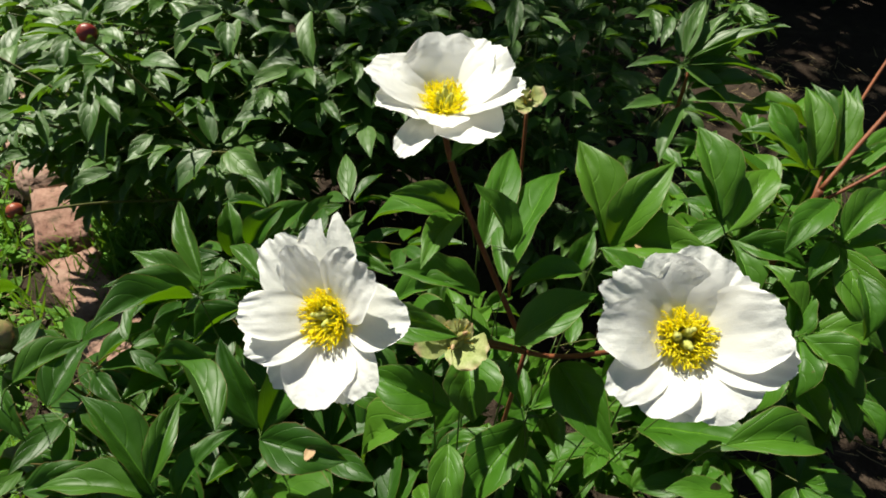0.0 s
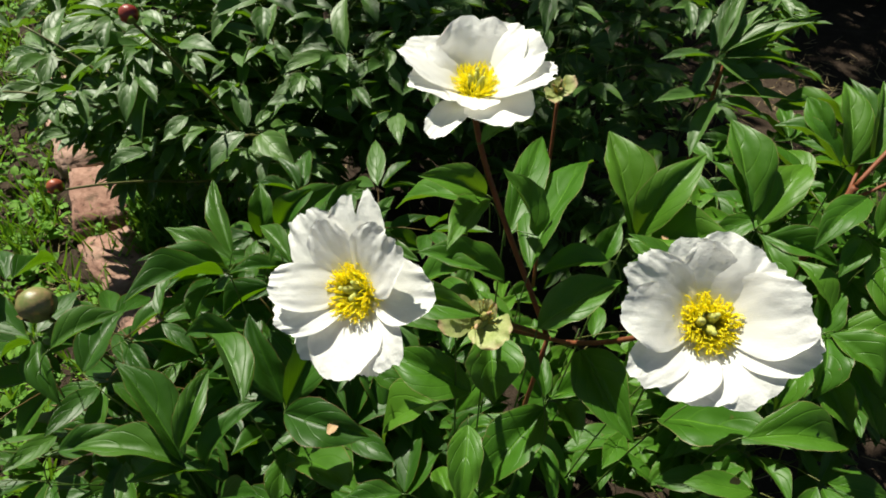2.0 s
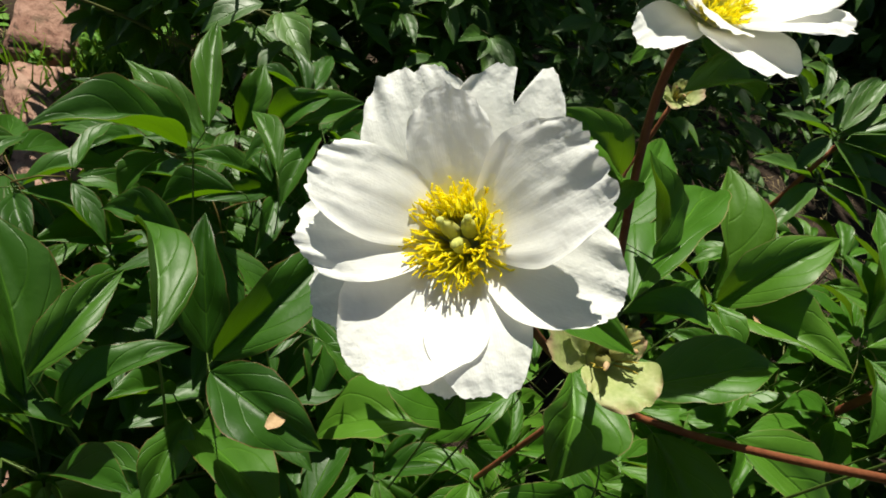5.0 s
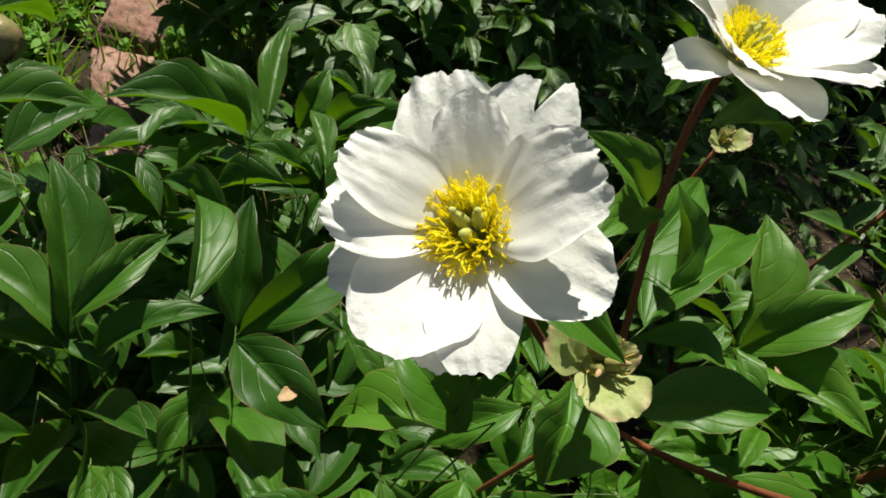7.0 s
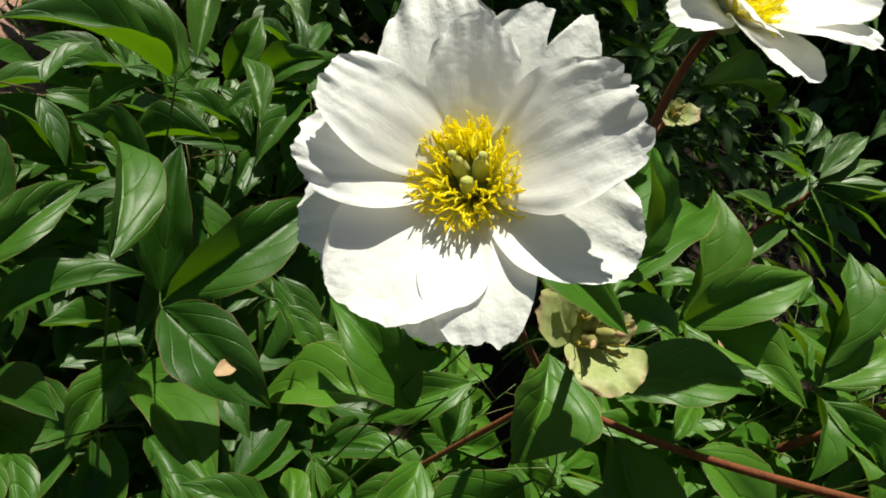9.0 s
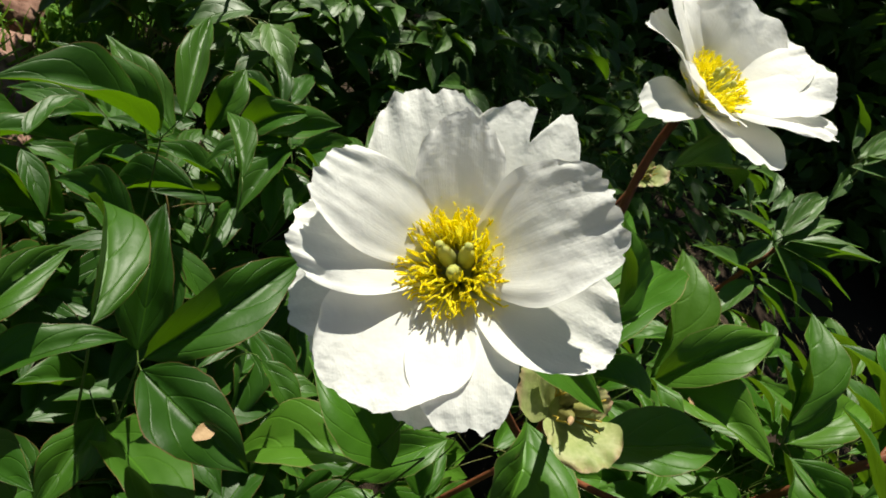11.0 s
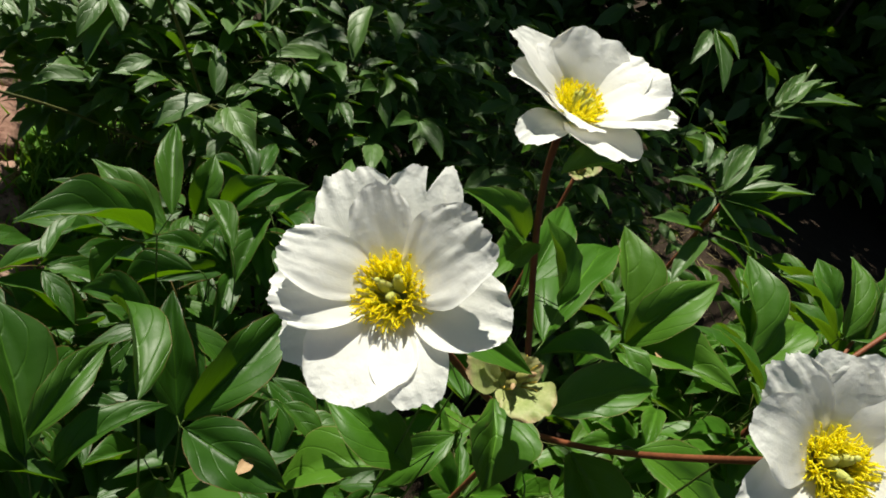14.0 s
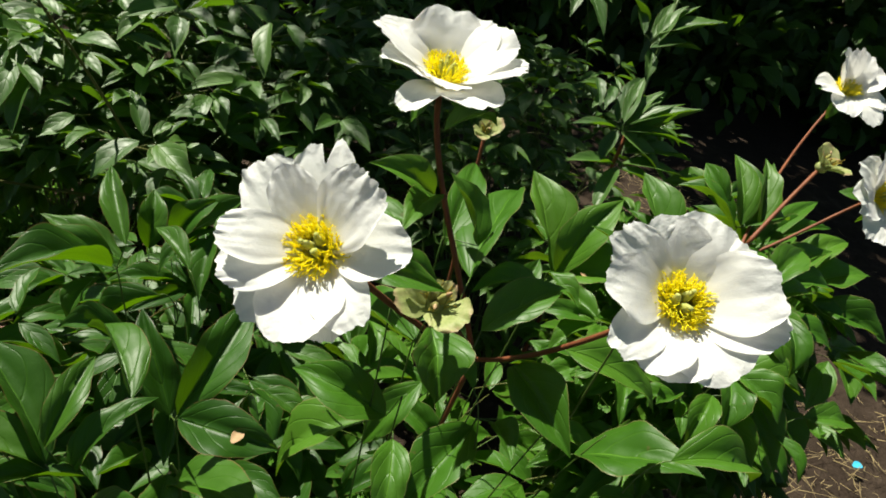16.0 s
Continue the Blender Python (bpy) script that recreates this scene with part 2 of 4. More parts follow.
def blade(bm, length, width, fold, arch, wave, twist, seed, nu=10, nv=6, m=None, widest=0.45):
    """One leaf blade from the origin along x, its upper side along z, with UVs; m moves it."""
    rng = random.Random(seed)
    ph = [rng.uniform(0, 6.28) for _ in range(4)]
    uv = bm.loops.layers.uv.verify()
    m = m or Matrix()
    skew = math.log(0.5) / math.log(widest)
    rows = []
    for i in range(nu + 1):
        x = i / nu
        prof = max(0.0, math.sin(math.pi * x**skew)) ** 0.82 * (1 - 0.42 * x**6) + 0.011 * (1 - x)
        row = []
        for j in range(nv + 1):
            v = 2 * j / nv - 1
            h = abs(v)
            side = 1.9 if v > 0 else 0.0
            y = v * prof * width / 2 * (1 + 0.07 * math.sin(6 * x + ph[0] + side) + 0.12 * noise.noise(Vector((x * 5, side, seed * 2.3))) + 0.05 * noise.noise(Vector((x * 14, side, seed * 1.1))))
            z = fold * prof * width / 2 * (1.50 * h - 0.68 * h * h) + arch * length * 4 * x * (1 - x) * (0.75 + 0.5 * x)
            z += wave * width * h * h * (math.sin(7 * x + ph[1] + side) + 0.3 * math.sin(19 * x + ph[3] + side)) * min(1.0, prof * 1.4)
            z += 0.10 * width * min(1.0, prof * 1.5) * noise.noise(Vector((x * 2.6, v * 1.1, seed * 1.7))) + 0.03 * width * prof * noise.noise(Vector((x * 8, v * 2.6, seed * 0.9)))
            z += twist * y * (x - 0.4)
            y += 0.05 * length * math.sin(3.0 * x + ph[2]) * x * (1 - x) * 2
            row.append((bm.verts.new(m @ Vector((x * length, y, z))), (x, j / nv)))
        rows.append(row)
    for a, b in zip(rows, rows[1:]):
        for j in range(nv):
            f = bm.faces.new((a[j][0], b[j][0], b[j + 1][0], a[j + 1][0]))
            f.smooth = True
            for loop, w in zip(f.loops, (a[j][1], b[j][1], b[j + 1][1], a[j + 1][1])):
                loop[uv].uv = w
    return bm


def leaf_meshes(material, count, seed, nu=10, nv=6, widest=0.45, sharp=1.0):
    """Blades one metre long and wide, to be scaled, each bent in its own way."""
    rng = random.Random(seed)
    made = []
    for i in range(count):
        bm = blade(bmesh.new(), 1.0, 1.0, rng.uniform(0.42, 0.90) * sharp, rng.uniform(0.05, 0.40), rng.uniform(0.04, 0.11), rng.uniform(-0.6, 0.6), seed + i, nu, nv, None, widest)
        me = bpy.data.meshes.new("leaf_blade")
        bm.to_mesh(me)
        bm.free()
        me.materials.append(material)
        made.append(me)
    return made


BLADES = leaf_meshes(MAT_LEAF, 12, 10, 18, 8, 0.44, 1.65)
BLADES_PALE = leaf_meshes(MAT_LEAF_PALE, 12, 40, 18, 8, 0.43, 1.30)
BLADES_BUSH = leaf_meshes(MAT_LEAF_BUSH, 7, 70, 10, 4, 0.42)


def blade_pose(base, tip, width, roll):
    """The pose of a blade from base to tip; roll leans its upper side sideways."""
    base, tip = Vector(base), Vector(tip)
    x = tip - base
    length = x.length
    x.normalize()
    z = Vector((0, 0, 1)) - x * x.z
    if z.length < 0.05:
        z = Vector((0, -1, 0)) - x * -x.y
    z.normalize()
    z = Matrix.Rotation(radians(roll), 3, x) @ z
    y = z.cross(x)
    m = Matrix((x, y, z)).transposed().to_4x4()
    return Matrix.Translation(base) @ m @ Matrix.Diagonal((length, width, width, 1))


PICK = random.Random(5)


def leaf(plant, node, root, lets, blades=BLADES, material=MAT_STEM_GREEN, thick=0.0007):
    """A compound leaf: its stalk from root to node, and leaflets of (base, tip, width, roll)."""
    node, root = Vector(node), Vector(root)
    bm = bmesh.new()
    sag = Vector((0, 0, 0.2 * (node - root).length))
    tube(bm, bezier(root, root.lerp(node, 0.3) + sag * 0.5, root.lerp(node, 0.7) + sag * 0.5, node, 10), thick * 1.4, thick, 6)
    far = []
    for base, tip, width, roll in lets:
        b = Vector(base)
        if (b - node).length > 0.045:
            far.append(base)
        elif (b - node).length > 0.003:
            tube(bm, bezier(node, node.lerp(b, 0.4), node.lerp(b, 0.7), b, 4), thick * 0.7, thick * 0.6, 5)
    stalk = part("leaf_stalk", bm, material, plant)
    for base, tip, width, roll in lets:
        holder = stalk
        if base in far:
            b, back = Vector(base), (Vector(base) - Vector(tip)).normalized()
            foot = b + back * 0.022 - Vector((0, 0, 0.05))
            holder = part("leaf_stalk", tube(bmesh.new(), bezier(foot, foot + Vector((0, 0, 0.02)), b + back * 0.012, b, 6), thick * 0.9, thick * 0.6, 5), material, plant)
        shared("leaflet", PICK.choice(blades), blade_pose(base, tip, width, roll), holder)
    return stalk


# ---- flowers ----
def petal_mesh(length, width, rise, curl, ruffle, notch, seed, nu=26, nv=38):
    """A petal from the origin along x: a narrow claw, a broad cupped blade with a round, softly worn rim."""
    rng = random.Random(seed)
    off, cup, split = rng.uniform(-0.25, 0.25), rng.uniform(0.07, 0.20), rng.uniform(-0.1, 0.15)
    drop = 0.24 * width / length
    bm = bmesh.new()
    uv = bm.loops.layers.uv.verify()
    rows = []
    for i in range(nu + 1):
        u = i / nu
        wide = 0.30 + 0.70 * math.sin(min(1.0, u / 0.66) * math.pi / 2) ** 1.1
        wide *= 1.0 if u < 0.66 else 1 - 0.13 * ((u - 0.66) / 0.34) ** 2
        row = []
        for j in range(nv + 1):
            v = 2 * j / nv - 1
            a = u * (1 - drop * abs(v) ** 3.6 * u - 0.04 * (v - off) ** 2)
            rim = 0.050 * noise.noise(Vector((v * 1.4, seed, 0.5))) + 0.028 * noise.noise(Vector((v * 4.0, seed, 3.5))) * (0.4 + ruffle)
            a += rim * u**4 + 0.020 * (0.35 + ruffle) * noise.noise(Vector((v * 13, seed, 7.5))) * u**10
            a -= notch * max(0.0, 1 - abs(v - split) / 0.20) * u**4
            x, y = a * length, v * wide * width / 2
            z = length * (rise * math.sin(min(a, 1.0) * math.pi / 2) * 0.62 - curl * a * a * 0.5)
            z += cup * wide * width * 0.5 * v * v * (1 - 0.45 * u)
            edge = max(abs(v), u) ** 5
            z += 0.11 * width * u * noise.noise(Vector((u * 1.1, v * 0.8, seed * 3.7)))
            z += 0.034 * width * u * noise.noise(Vector((u * 2.6, v * 1.9, seed * 1.3)))
            z += ruffle * edge * 0.060 * width * noise.noise(Vector((u * 2.2, v * 3.4, seed * 2.1)))
            z += (0.3 + ruffle) * u**3 * 0.030 * width * noise.noise(Vector((u * 4.5, v * 4.5, seed)))
            z += ruffle * u**4 * 0.014 * width * noise.noise(Vector((u * 10, v * 10, seed)))
            row.append((bm.verts.new((x, y, z)), (u, j / nv)))
        rows.append(row)
    for a, b in zip(rows, rows[1:]):
        for j in range(nv):
            f = bm.faces.new((a[j][0], b[j][0], b[j + 1][0], a[j + 1][0]))
            for loop, w in zip(f.loops, (a[j][1], b[j][1], b[j + 1][1], a[j + 1][1])):
                loop[uv].uv = w
    return bm


def spindle(bm, a, b, r, sides=6, fat=0.5):
    """A rounded body from a to b."""
    pts = [a.lerp(b, t) for t in (0.0, 0.12, 0.35, 0.65, 0.88, 1.0)]
    rr = [r * k for k in (0.25, 0.75, 1.0, 0.9, 0.6, 0.15)]
    ahead = (b - a).normalized()
    side = ahead.orthogonal().normalized()
    up = ahead.cross(side)
    rings = [[bm.verts.new(p + (side * math.cos(2 * math.pi * k / sides) + up * math.sin(2 * math.pi * k / sides)) * q) for k in range(sides)] for p, q in zip(pts, rr)]
    for s, t in zip(rings, rings[1:]):
        for k in range(sides):
            bm.faces.new((s[k], s[(k + 1) % sides], t[(k + 1) % sides], t[k]))
    bm.faces.new(rings[0][::-1])
    bm.faces.new(rings[-1])


def flower_frame(centre, axis, top):
    z = Vector(axis).normalized()
    x = Vector(top) - z * Vector(top).dot(z)
    x.normalize()
    return Matrix.Translation(centre) @ Matrix((x, z.cross(x), z)).transposed().to_4x4()


def peony_flower(centre, axis, top, petals, root, bend, label, stamens=170, tuft=1.0, seed=1, sepals=3, shift=0.011, thick=0.0027):
    """A single peony. centre: top of the carpels; petals: (clockwise degrees from top, lift, length, width, rise, curl, ruffle, notch)."""
    rng = random.Random(seed)
    m = flower_frame(centre, axis, top) @ Matrix.Translation((0, 0, -shift))
    inv_z = m.to_3x3() @ Vector((0, 0, 1))
    heart = m @ Vector((0, 0, 0))
    root = Vector(root)
    flower = thing("peony_flower", root, label, "flower", "white peony flowers")
    below = heart - inv_z * 0.010
    pts = bezier(root, root.lerp(below, 0.35) + Vector(bend), below - inv_z * 0.22 * (below - root).length, below, 22)
    part("stem", tube(bmesh.new(), pts, thick * 1.12, thick, 9), MAT_STEM, flower, "reddish brown stem")
    bm = bmesh.new()
    spindle(bm, below - inv_z * 0.004, heart + inv_z * 0.001, 0.0085, 12)
    part("receptacle", bm, MAT_SEPAL, flower)
    for k, (az, lift, length, width, rise, curl, ruffle, notch) in enumerate(petals):
        bm = petal_mesh(length, width, rise, curl, ruffle, notch, seed * 50 + k)
        turn = m @ Matrix.Rotation(radians(-az), 4, "Z") @ Matrix.Translation((0.004, 0, -0.006 + 0.00045 * k)) @ Matrix.Rotation(radians(-lift), 4, "Y")
        bmesh.ops.transform(bm, matrix=turn, verts=bm.verts)
        part("petal", bm, MAT_PETAL, flower, "white petal with a ruffled rim")
    for k in range(3):
        bm = bmesh.new()
        a = radians(120 * k + 25 + seed * 31)
        foot = Vector((math.cos(a) * 0.0028, math.sin(a) * 0.0028, -0.003))
        head = Vector((math.cos(a) * 0.0046, math.sin(a) * 0.0043, 0.0112))
        spindle(bm, m @ foot, m @ head, 0.0028, 10)
        spindle(bm, m @ (head * 0.97), m @ (head + Vector((math.cos(a) * 0.002, math.sin(a) * 0.002, 0.0012))), 0.0015, 6)
        part("carpel", bm, MAT_CARPEL, flower, "pale green carpel")
    threads, anthers = bmesh.new(), bmesh.new()
    for k in range(stamens):
        a = rng.uniform(0, 2 * math.pi)
        ring = rng.uniform(0.0, 1.0) ** 0.8
        r0 = 0.0046 + 0.0022 * ring
        reach = (0.0073 + 0.0099 * ring) * tuft * rng.uniform(0.88, 1.14)
        high = (0.0088 - 0.0034 * ring**2 + rng.uniform(-0.0025, 0.0020)) * tuft
        b = a + rng.uniform(-0.35, 0.35)
        foot = Vector((math.cos(a) * r0, math.sin(a) * r0, -0.002))
        head = Vector((math.cos(b) * reach, math.sin(b) * reach, high))
        mid = foot.lerp(head, 0.55) + Vector((math.cos(a), math.sin(a), 0.3)) * rng.uniform(-0.0008, 0.0012)
        tube(threads, [m @ foot, m @ mid, m @ head], 0.00042, 0.00032, 4)
        tipdir = ((head - mid).normalized() * 1.1 + Vector((rng.uniform(-0.55, 0.55), rng.uniform(-0.55, 0.55), rng.uniform(-0.3, 0.5)))).normalized()
        bent = (tipdir + Vector((rng.uniform(-0.6, 0.6), rng.uniform(-0.6, 0.6), rng.uniform(-0.6, 0.6)))).normalized()
        long = rng.uniform(0.0030, 0.0052)
        wide = rng.uniform(0.00032, 0.00046)
        h0, h1 = head, head + tipdir * long * 0.5
        tube(anthers, [m @ (h0 - tipdir * 0.0003), m @ h0, m @ h1, m @ (h1 + bent * long * 0.45), m @ (h1 + bent * long * 0.52)], wide, wide * 0.7, 5)
    part("filament_tuft", threads, MAT_FILAMENT, flower, "thin yellow filaments")
    part("anther_tuft", anthers, MAT_STAMEN, flower, "dense ring of golden yellow anthers")
    for k in range(sepals):
        a = 360 / sepals * k + 40 * seed
        bm = blade(bmesh.new(), 0.030, 0.015, 0.3, 0.05, 0.03, 0.1, seed + k, 8, 4)
        bmesh.ops.transform(bm, matrix=m @ Matrix.Rotation(radians(a), 4, "Z") @ Matrix.Translation((0.003, 0, -0.010)) @ Matrix.Rotation(radians(25 if k else 60), 4, "Y"), verts=bm.verts)
        part("sepal", bm, MAT_LEAF_PALE, flower, "green sepal")
    return flower


# ---- ground, edging ----
def ground():
    """One sheet of soil, uneven near the bed and flat far off."""
    bm = bmesh.new()
    edges = sorted({-60.0, -20.0, -8.0, -4.0, *[-2.4 + 0.06 * i for i in range(81)], 4.0, 8.0, 20.0, 60.0})
    grid = []
    for y in edges:
        row = []
        for x in edges:
            p = Vector((x, y + 1.0, 0))
            near = max(0.0, 1 - p.length / 5.0)
            p.z = near * (0.035 * noise.noise(p * 2.1) + 0.018 * noise.noise(p * 9) + 0.008 * noise.noise(p * 23))
            row.append(bm.verts.new(p))
        grid.append(row)
    for a, b in zip(grid, grid[1:]):
        for i in range(len(edges) - 1):
            bm.faces.new((a[i], a[i + 1], b[i + 1], b[i]))
    return tagged(part("ground", bm, MAT_SOIL, None), "dark brown garden soil with dry crumbs", "ground", kind="structure")


ground()


def brick_mesh(seed, sx=0.222, sy=0.12, sz=0.065):
    rng = random.Random(seed)
    bm = bmesh.new()
    bmesh.ops.create_cube(bm, size=1.0)
    bmesh.ops.scale(bm, vec=(sx, sy, sz), verts=bm.verts)
    bmesh.ops.bevel(bm, geom=bm.edges[:], offset=0.008, segments=2, affect="EDGES")
    bmesh.ops.subdivide_edges(bm, edges=[e for e in bm.edges if e.calc_length() > 0.05], cuts=4, use_grid_fill=True)
    off = Vector((seed * 3.1, seed * 1.7, 0))
    for v in bm.verts:
        v.co += Vector((noise.noise(v.co * 30 + off), noise.noise(v.co * 30 + off + Vector((9, 0, 0))), noise.noise(v.co * 30 + off + Vector((0, 9, 0))))) * 0.006
        v.co += v.co.normalized() * min(0.0, noise.noise(v.co * 14 + off * 2) - 0.1) * 0.022
    me = bpy.data.meshes.new("brick")
    bm.to_mesh(me)
    bm.free()
    for p in me.polygons:
        p.use_smooth = True
    me.materials.append(MAT_BRICK)
    return me


BRICKS = [brick_mesh(i) for i in range(4)]
edging = thing("brick_edging", (-0.82, 1.09, 0.0), "row of old pinkish bricks edging the flower bed", "edging", kind="structure")
brick_rng = random.Random(8)
for i in range(8):
    y = 1.52 - 0.183 * i
    x = -0.82 + (1.09 - y) * (0.84 if y > 0.6 else 0.76)
    shared("brick", BRICKS[i % 4], pose(x + 0.045 + brick_rng.uniform(-0.010, 0.010), y, 0.040 + brick_rng.uniform(-0.012, 0.012), brick_rng.uniform(-8, 8), brick_rng.uniform(-5, 5), -51 + brick_rng.uniform(-9, 9)), edging)

# ---- flowers in view ----
left_bloom = peony_flower(
    (0.034, 0.361, 0.776), (-0.38, -0.62, 0.69), (-0.62, 0.50, 0.61),
    [(-166, 5, 0.046, 0.034, 0.28, 0.30, 0.5, 0.0), (-125, 3, 0.050, 0.036, 0.28, 0.30, 0.5, 0.0), (-105, 8, 0.050, 0.034, 0.28, 0.25, 0.5, 0.0),
     (31, 13, 0.056, 0.041, 0.28, 0.22, 0.8, 0.26), (-14, 12, 0.057, 0.042, 0.28, 0.22, 1.0, 0.0),
     (119, 11, 0.051, 0.038, 0.30, 0.25, 0.45, 0.0), (174, 10, 0.049, 0.033, 0.28, 0.25, 0.4, 0.0), (-146, 12, 0.049, 0.050, 0.28, 0.25, 0.5, 0.0),
     (-60, 28, 0.051, 0.029, 0.32, 0.14, 1.1, 0.0), (-84, 20, 0.050, 0.033, 0.32, 0.18, 1.0, 0.0),
     (82, 28, 0.052, 0.043, 0.34, 0.12, 1.2, 0.0), (4, 24, 0.044, 0.028, 0.28, 0.10, 0.9, 0.0)],
    (0.172, 0.487, 0.597), (-0.02, 0.0, 0.0), "open white single peony flower with a ring of yellow stamens", 290, 0.98, 1, thick=0.0022)
right_bloom = peony_flower(
    (0.2275, 0.349, 0.802), (-0.12, -0.62, 0.77), (0.05, 0.72, 0.69),
    [(175, 16, 0.041, 0.044, 0.28, 0.30, 0.4, 0.0), (-136, 20, 0.048, 0.028, 0.30, 0.25, 0.5, 0.0), (35, 25, 0.044, 0.032, 0.34, 0.25, 0.6, 0.0),
     (98, 19, 0.051, 0.034, 0.32, 0.25, 0.6, 0.0), (138, 17, 0.044, 0.050, 0.28, 0.30, 0.3, 0.0), (-61, 20, 0.051, 0.032, 0.36, 0.20, 1.4, 0.0),
     (-156, 18, 0.042, 0.040, 0.28, 0.30, 0.4, 0.0), (-94, 24, 0.047, 0.036, 0.34, 0.20, 0.4, 0.0), (72, 24, 0.049, 0.044, 0.32, 0.22, 0.5, 0.0),
     (-22, 16, 0.044, 0.039, 0.34, 0.18, 0.5, 0.0), (9, 17, 0.045, 0.044, 0.34, 0.18, 0.4, 0.0)],
    (0.172, 0.487, 0.597), (0.01, -0.01, -0.010), "open white single peony flower tilted on a red stem", 290, 0.82, 2, thick=0.0019)
back_bloom = peony_flower(
    (0.088, 0.513, 0.835), (0.0, -0.17, 0.985), (-0.05, 0.96, 0.17),
    [(142, 13, 0.046, 0.050, 0.32, 0.30, 0.5, 0.0), (-152, 5, 0.051, 0.024, 0.28, 0.35, 0.6, 0.0), (-172, 24, 0.034, 0.040, 0.40, 0.20, 0.6, 0.0),
     (101, 26, 0.056, 0.036, 0.34, 0.30, 1.1, 0.0), (40, 36, 0.050, 0.040, 0.40, 0.20, 0.5, 0.0), (-56, 30, 0.041, 0.046, 0.40, 0.15, 0.5, 0.0),
     (-112, 15, 0.045, 0.042, 0.36, 0.12, 1.1, 0.0), (72, 36, 0.053, 0.046, 0.36, 0.25, 0.8, 0.0), (-82, 22, 0.055, 0.046, 0.40, 0.20, 0.9, 0.0),
     (-4, 36, 0.047, 0.056, 0.40, 0.18, 0.35, 0.06)],
    (0.172, 0.487, 0.597), (-0.01, 0.0, 0.02), "white peony flower on a long upright red stem", 290, 0.98, 3, thick=0.0022)


def plant(place, label, category="plant", group="peony plants"):
    return thing("peony_plant", place, label, category, group)


def spent_head(centre, axis, root, size, label, seed):
    """What is left of a flower: swollen carpels, cupped pale sepals, a few dry stamens."""
    rng = random.Random(seed)
    m = flower_frame(centre, axis, (0.1, 0.8, 0.3)) @ Matrix.Scale(size, 4)
    head = thing("spent_flower_head", root, label, "seed head", "spent flower heads")
    low = m @ Vector((0, 0, -0.014))
    stem_between("stem", root, low, 0.0024, 0.0022, MAT_STEM if size > 0.8 else MAT_STEM_GREEN, head, (0.0, 0.0, 0.006))
    bm = bmesh.new()
    spindle(bm, m @ Vector((0, 0, -0.017)), m @ Vector((0, 0, -0.004)), 0.0075 * size, 10)
    part("receptacle", bm, MAT_SEPAL, head)
    for k in range(3):
        a = radians(120 * k + 20 + seed * 40)
        bm = bmesh.new()
        d = Vector((math.cos(a), math.sin(a), 0))
        spindle(bm, m @ (d * 0.002 + Vector((0, 0, -0.007))), m @ (d * 0.0052 + Vector((0, 0, 0.0062))), 0.0029 * size, 9)
        part("carpel", bm, MAT_POD, head, "swollen brownish green carpel")
        bm = bmesh.new()
        spindle(bm, m @ (d * 0.0050 + Vector((0, 0, 0.0057))), m @ (d * 0.0088 + Vector((0, 0, 0.0082))), 0.0013 * size, 6)
        part("stigma", bm, MAT_DRY, head, "dry pinkish stigma")
    for az, lift, length, width in ((120, 26, 0.025, 0.028), (-112, 24, 0.028, 0.022), (-80, 34, 0.026, 0.018), (-25, 50, 0.016, 0.014), (168, 26, 0.016, 0.014), (38, 46, 0.018, 0.014)):
        bm = petal_mesh(length, width, 0.5, 0.1, 1.6, 0.0, seed * 9 + int(az), 14, 16)
        bmesh.ops.transform(bm, matrix=m @ Matrix.Rotation(radians(-az + (seed - 1) * 57), 4, "Z") @ Matrix.Translation((0.004, 0, -0.010)) @ Matrix.Rotation(radians(-lift), 4, "Y"), verts=bm.verts)
        part("sepal", bm, MAT_SEPAL, head, "pale yellowish green cupped sepal")
    bm = bmesh.new()
    for k in range(14):
        a = rng.uniform(0, 6.28)
        foot = Vector((math.cos(a) * 0.006, math.sin(a) * 0.006, -0.006))
        tip = Vector((math.cos(a) * rng.uniform(0.006, 0.013), math.sin(a) * rng.uniform(0.006, 0.013), rng.uniform(0.0, 0.012)))
        tube(bm, [m @ foot, m @ (foot.lerp(tip, 0.5) + Vector((0, 0, 0.003))), m @ tip], 0.0004 * size, 0.0003 * size, 4)
    part("stamen_remnant", bm, MAT_REMNANT, head, "few withered yellow stamens")
    return head


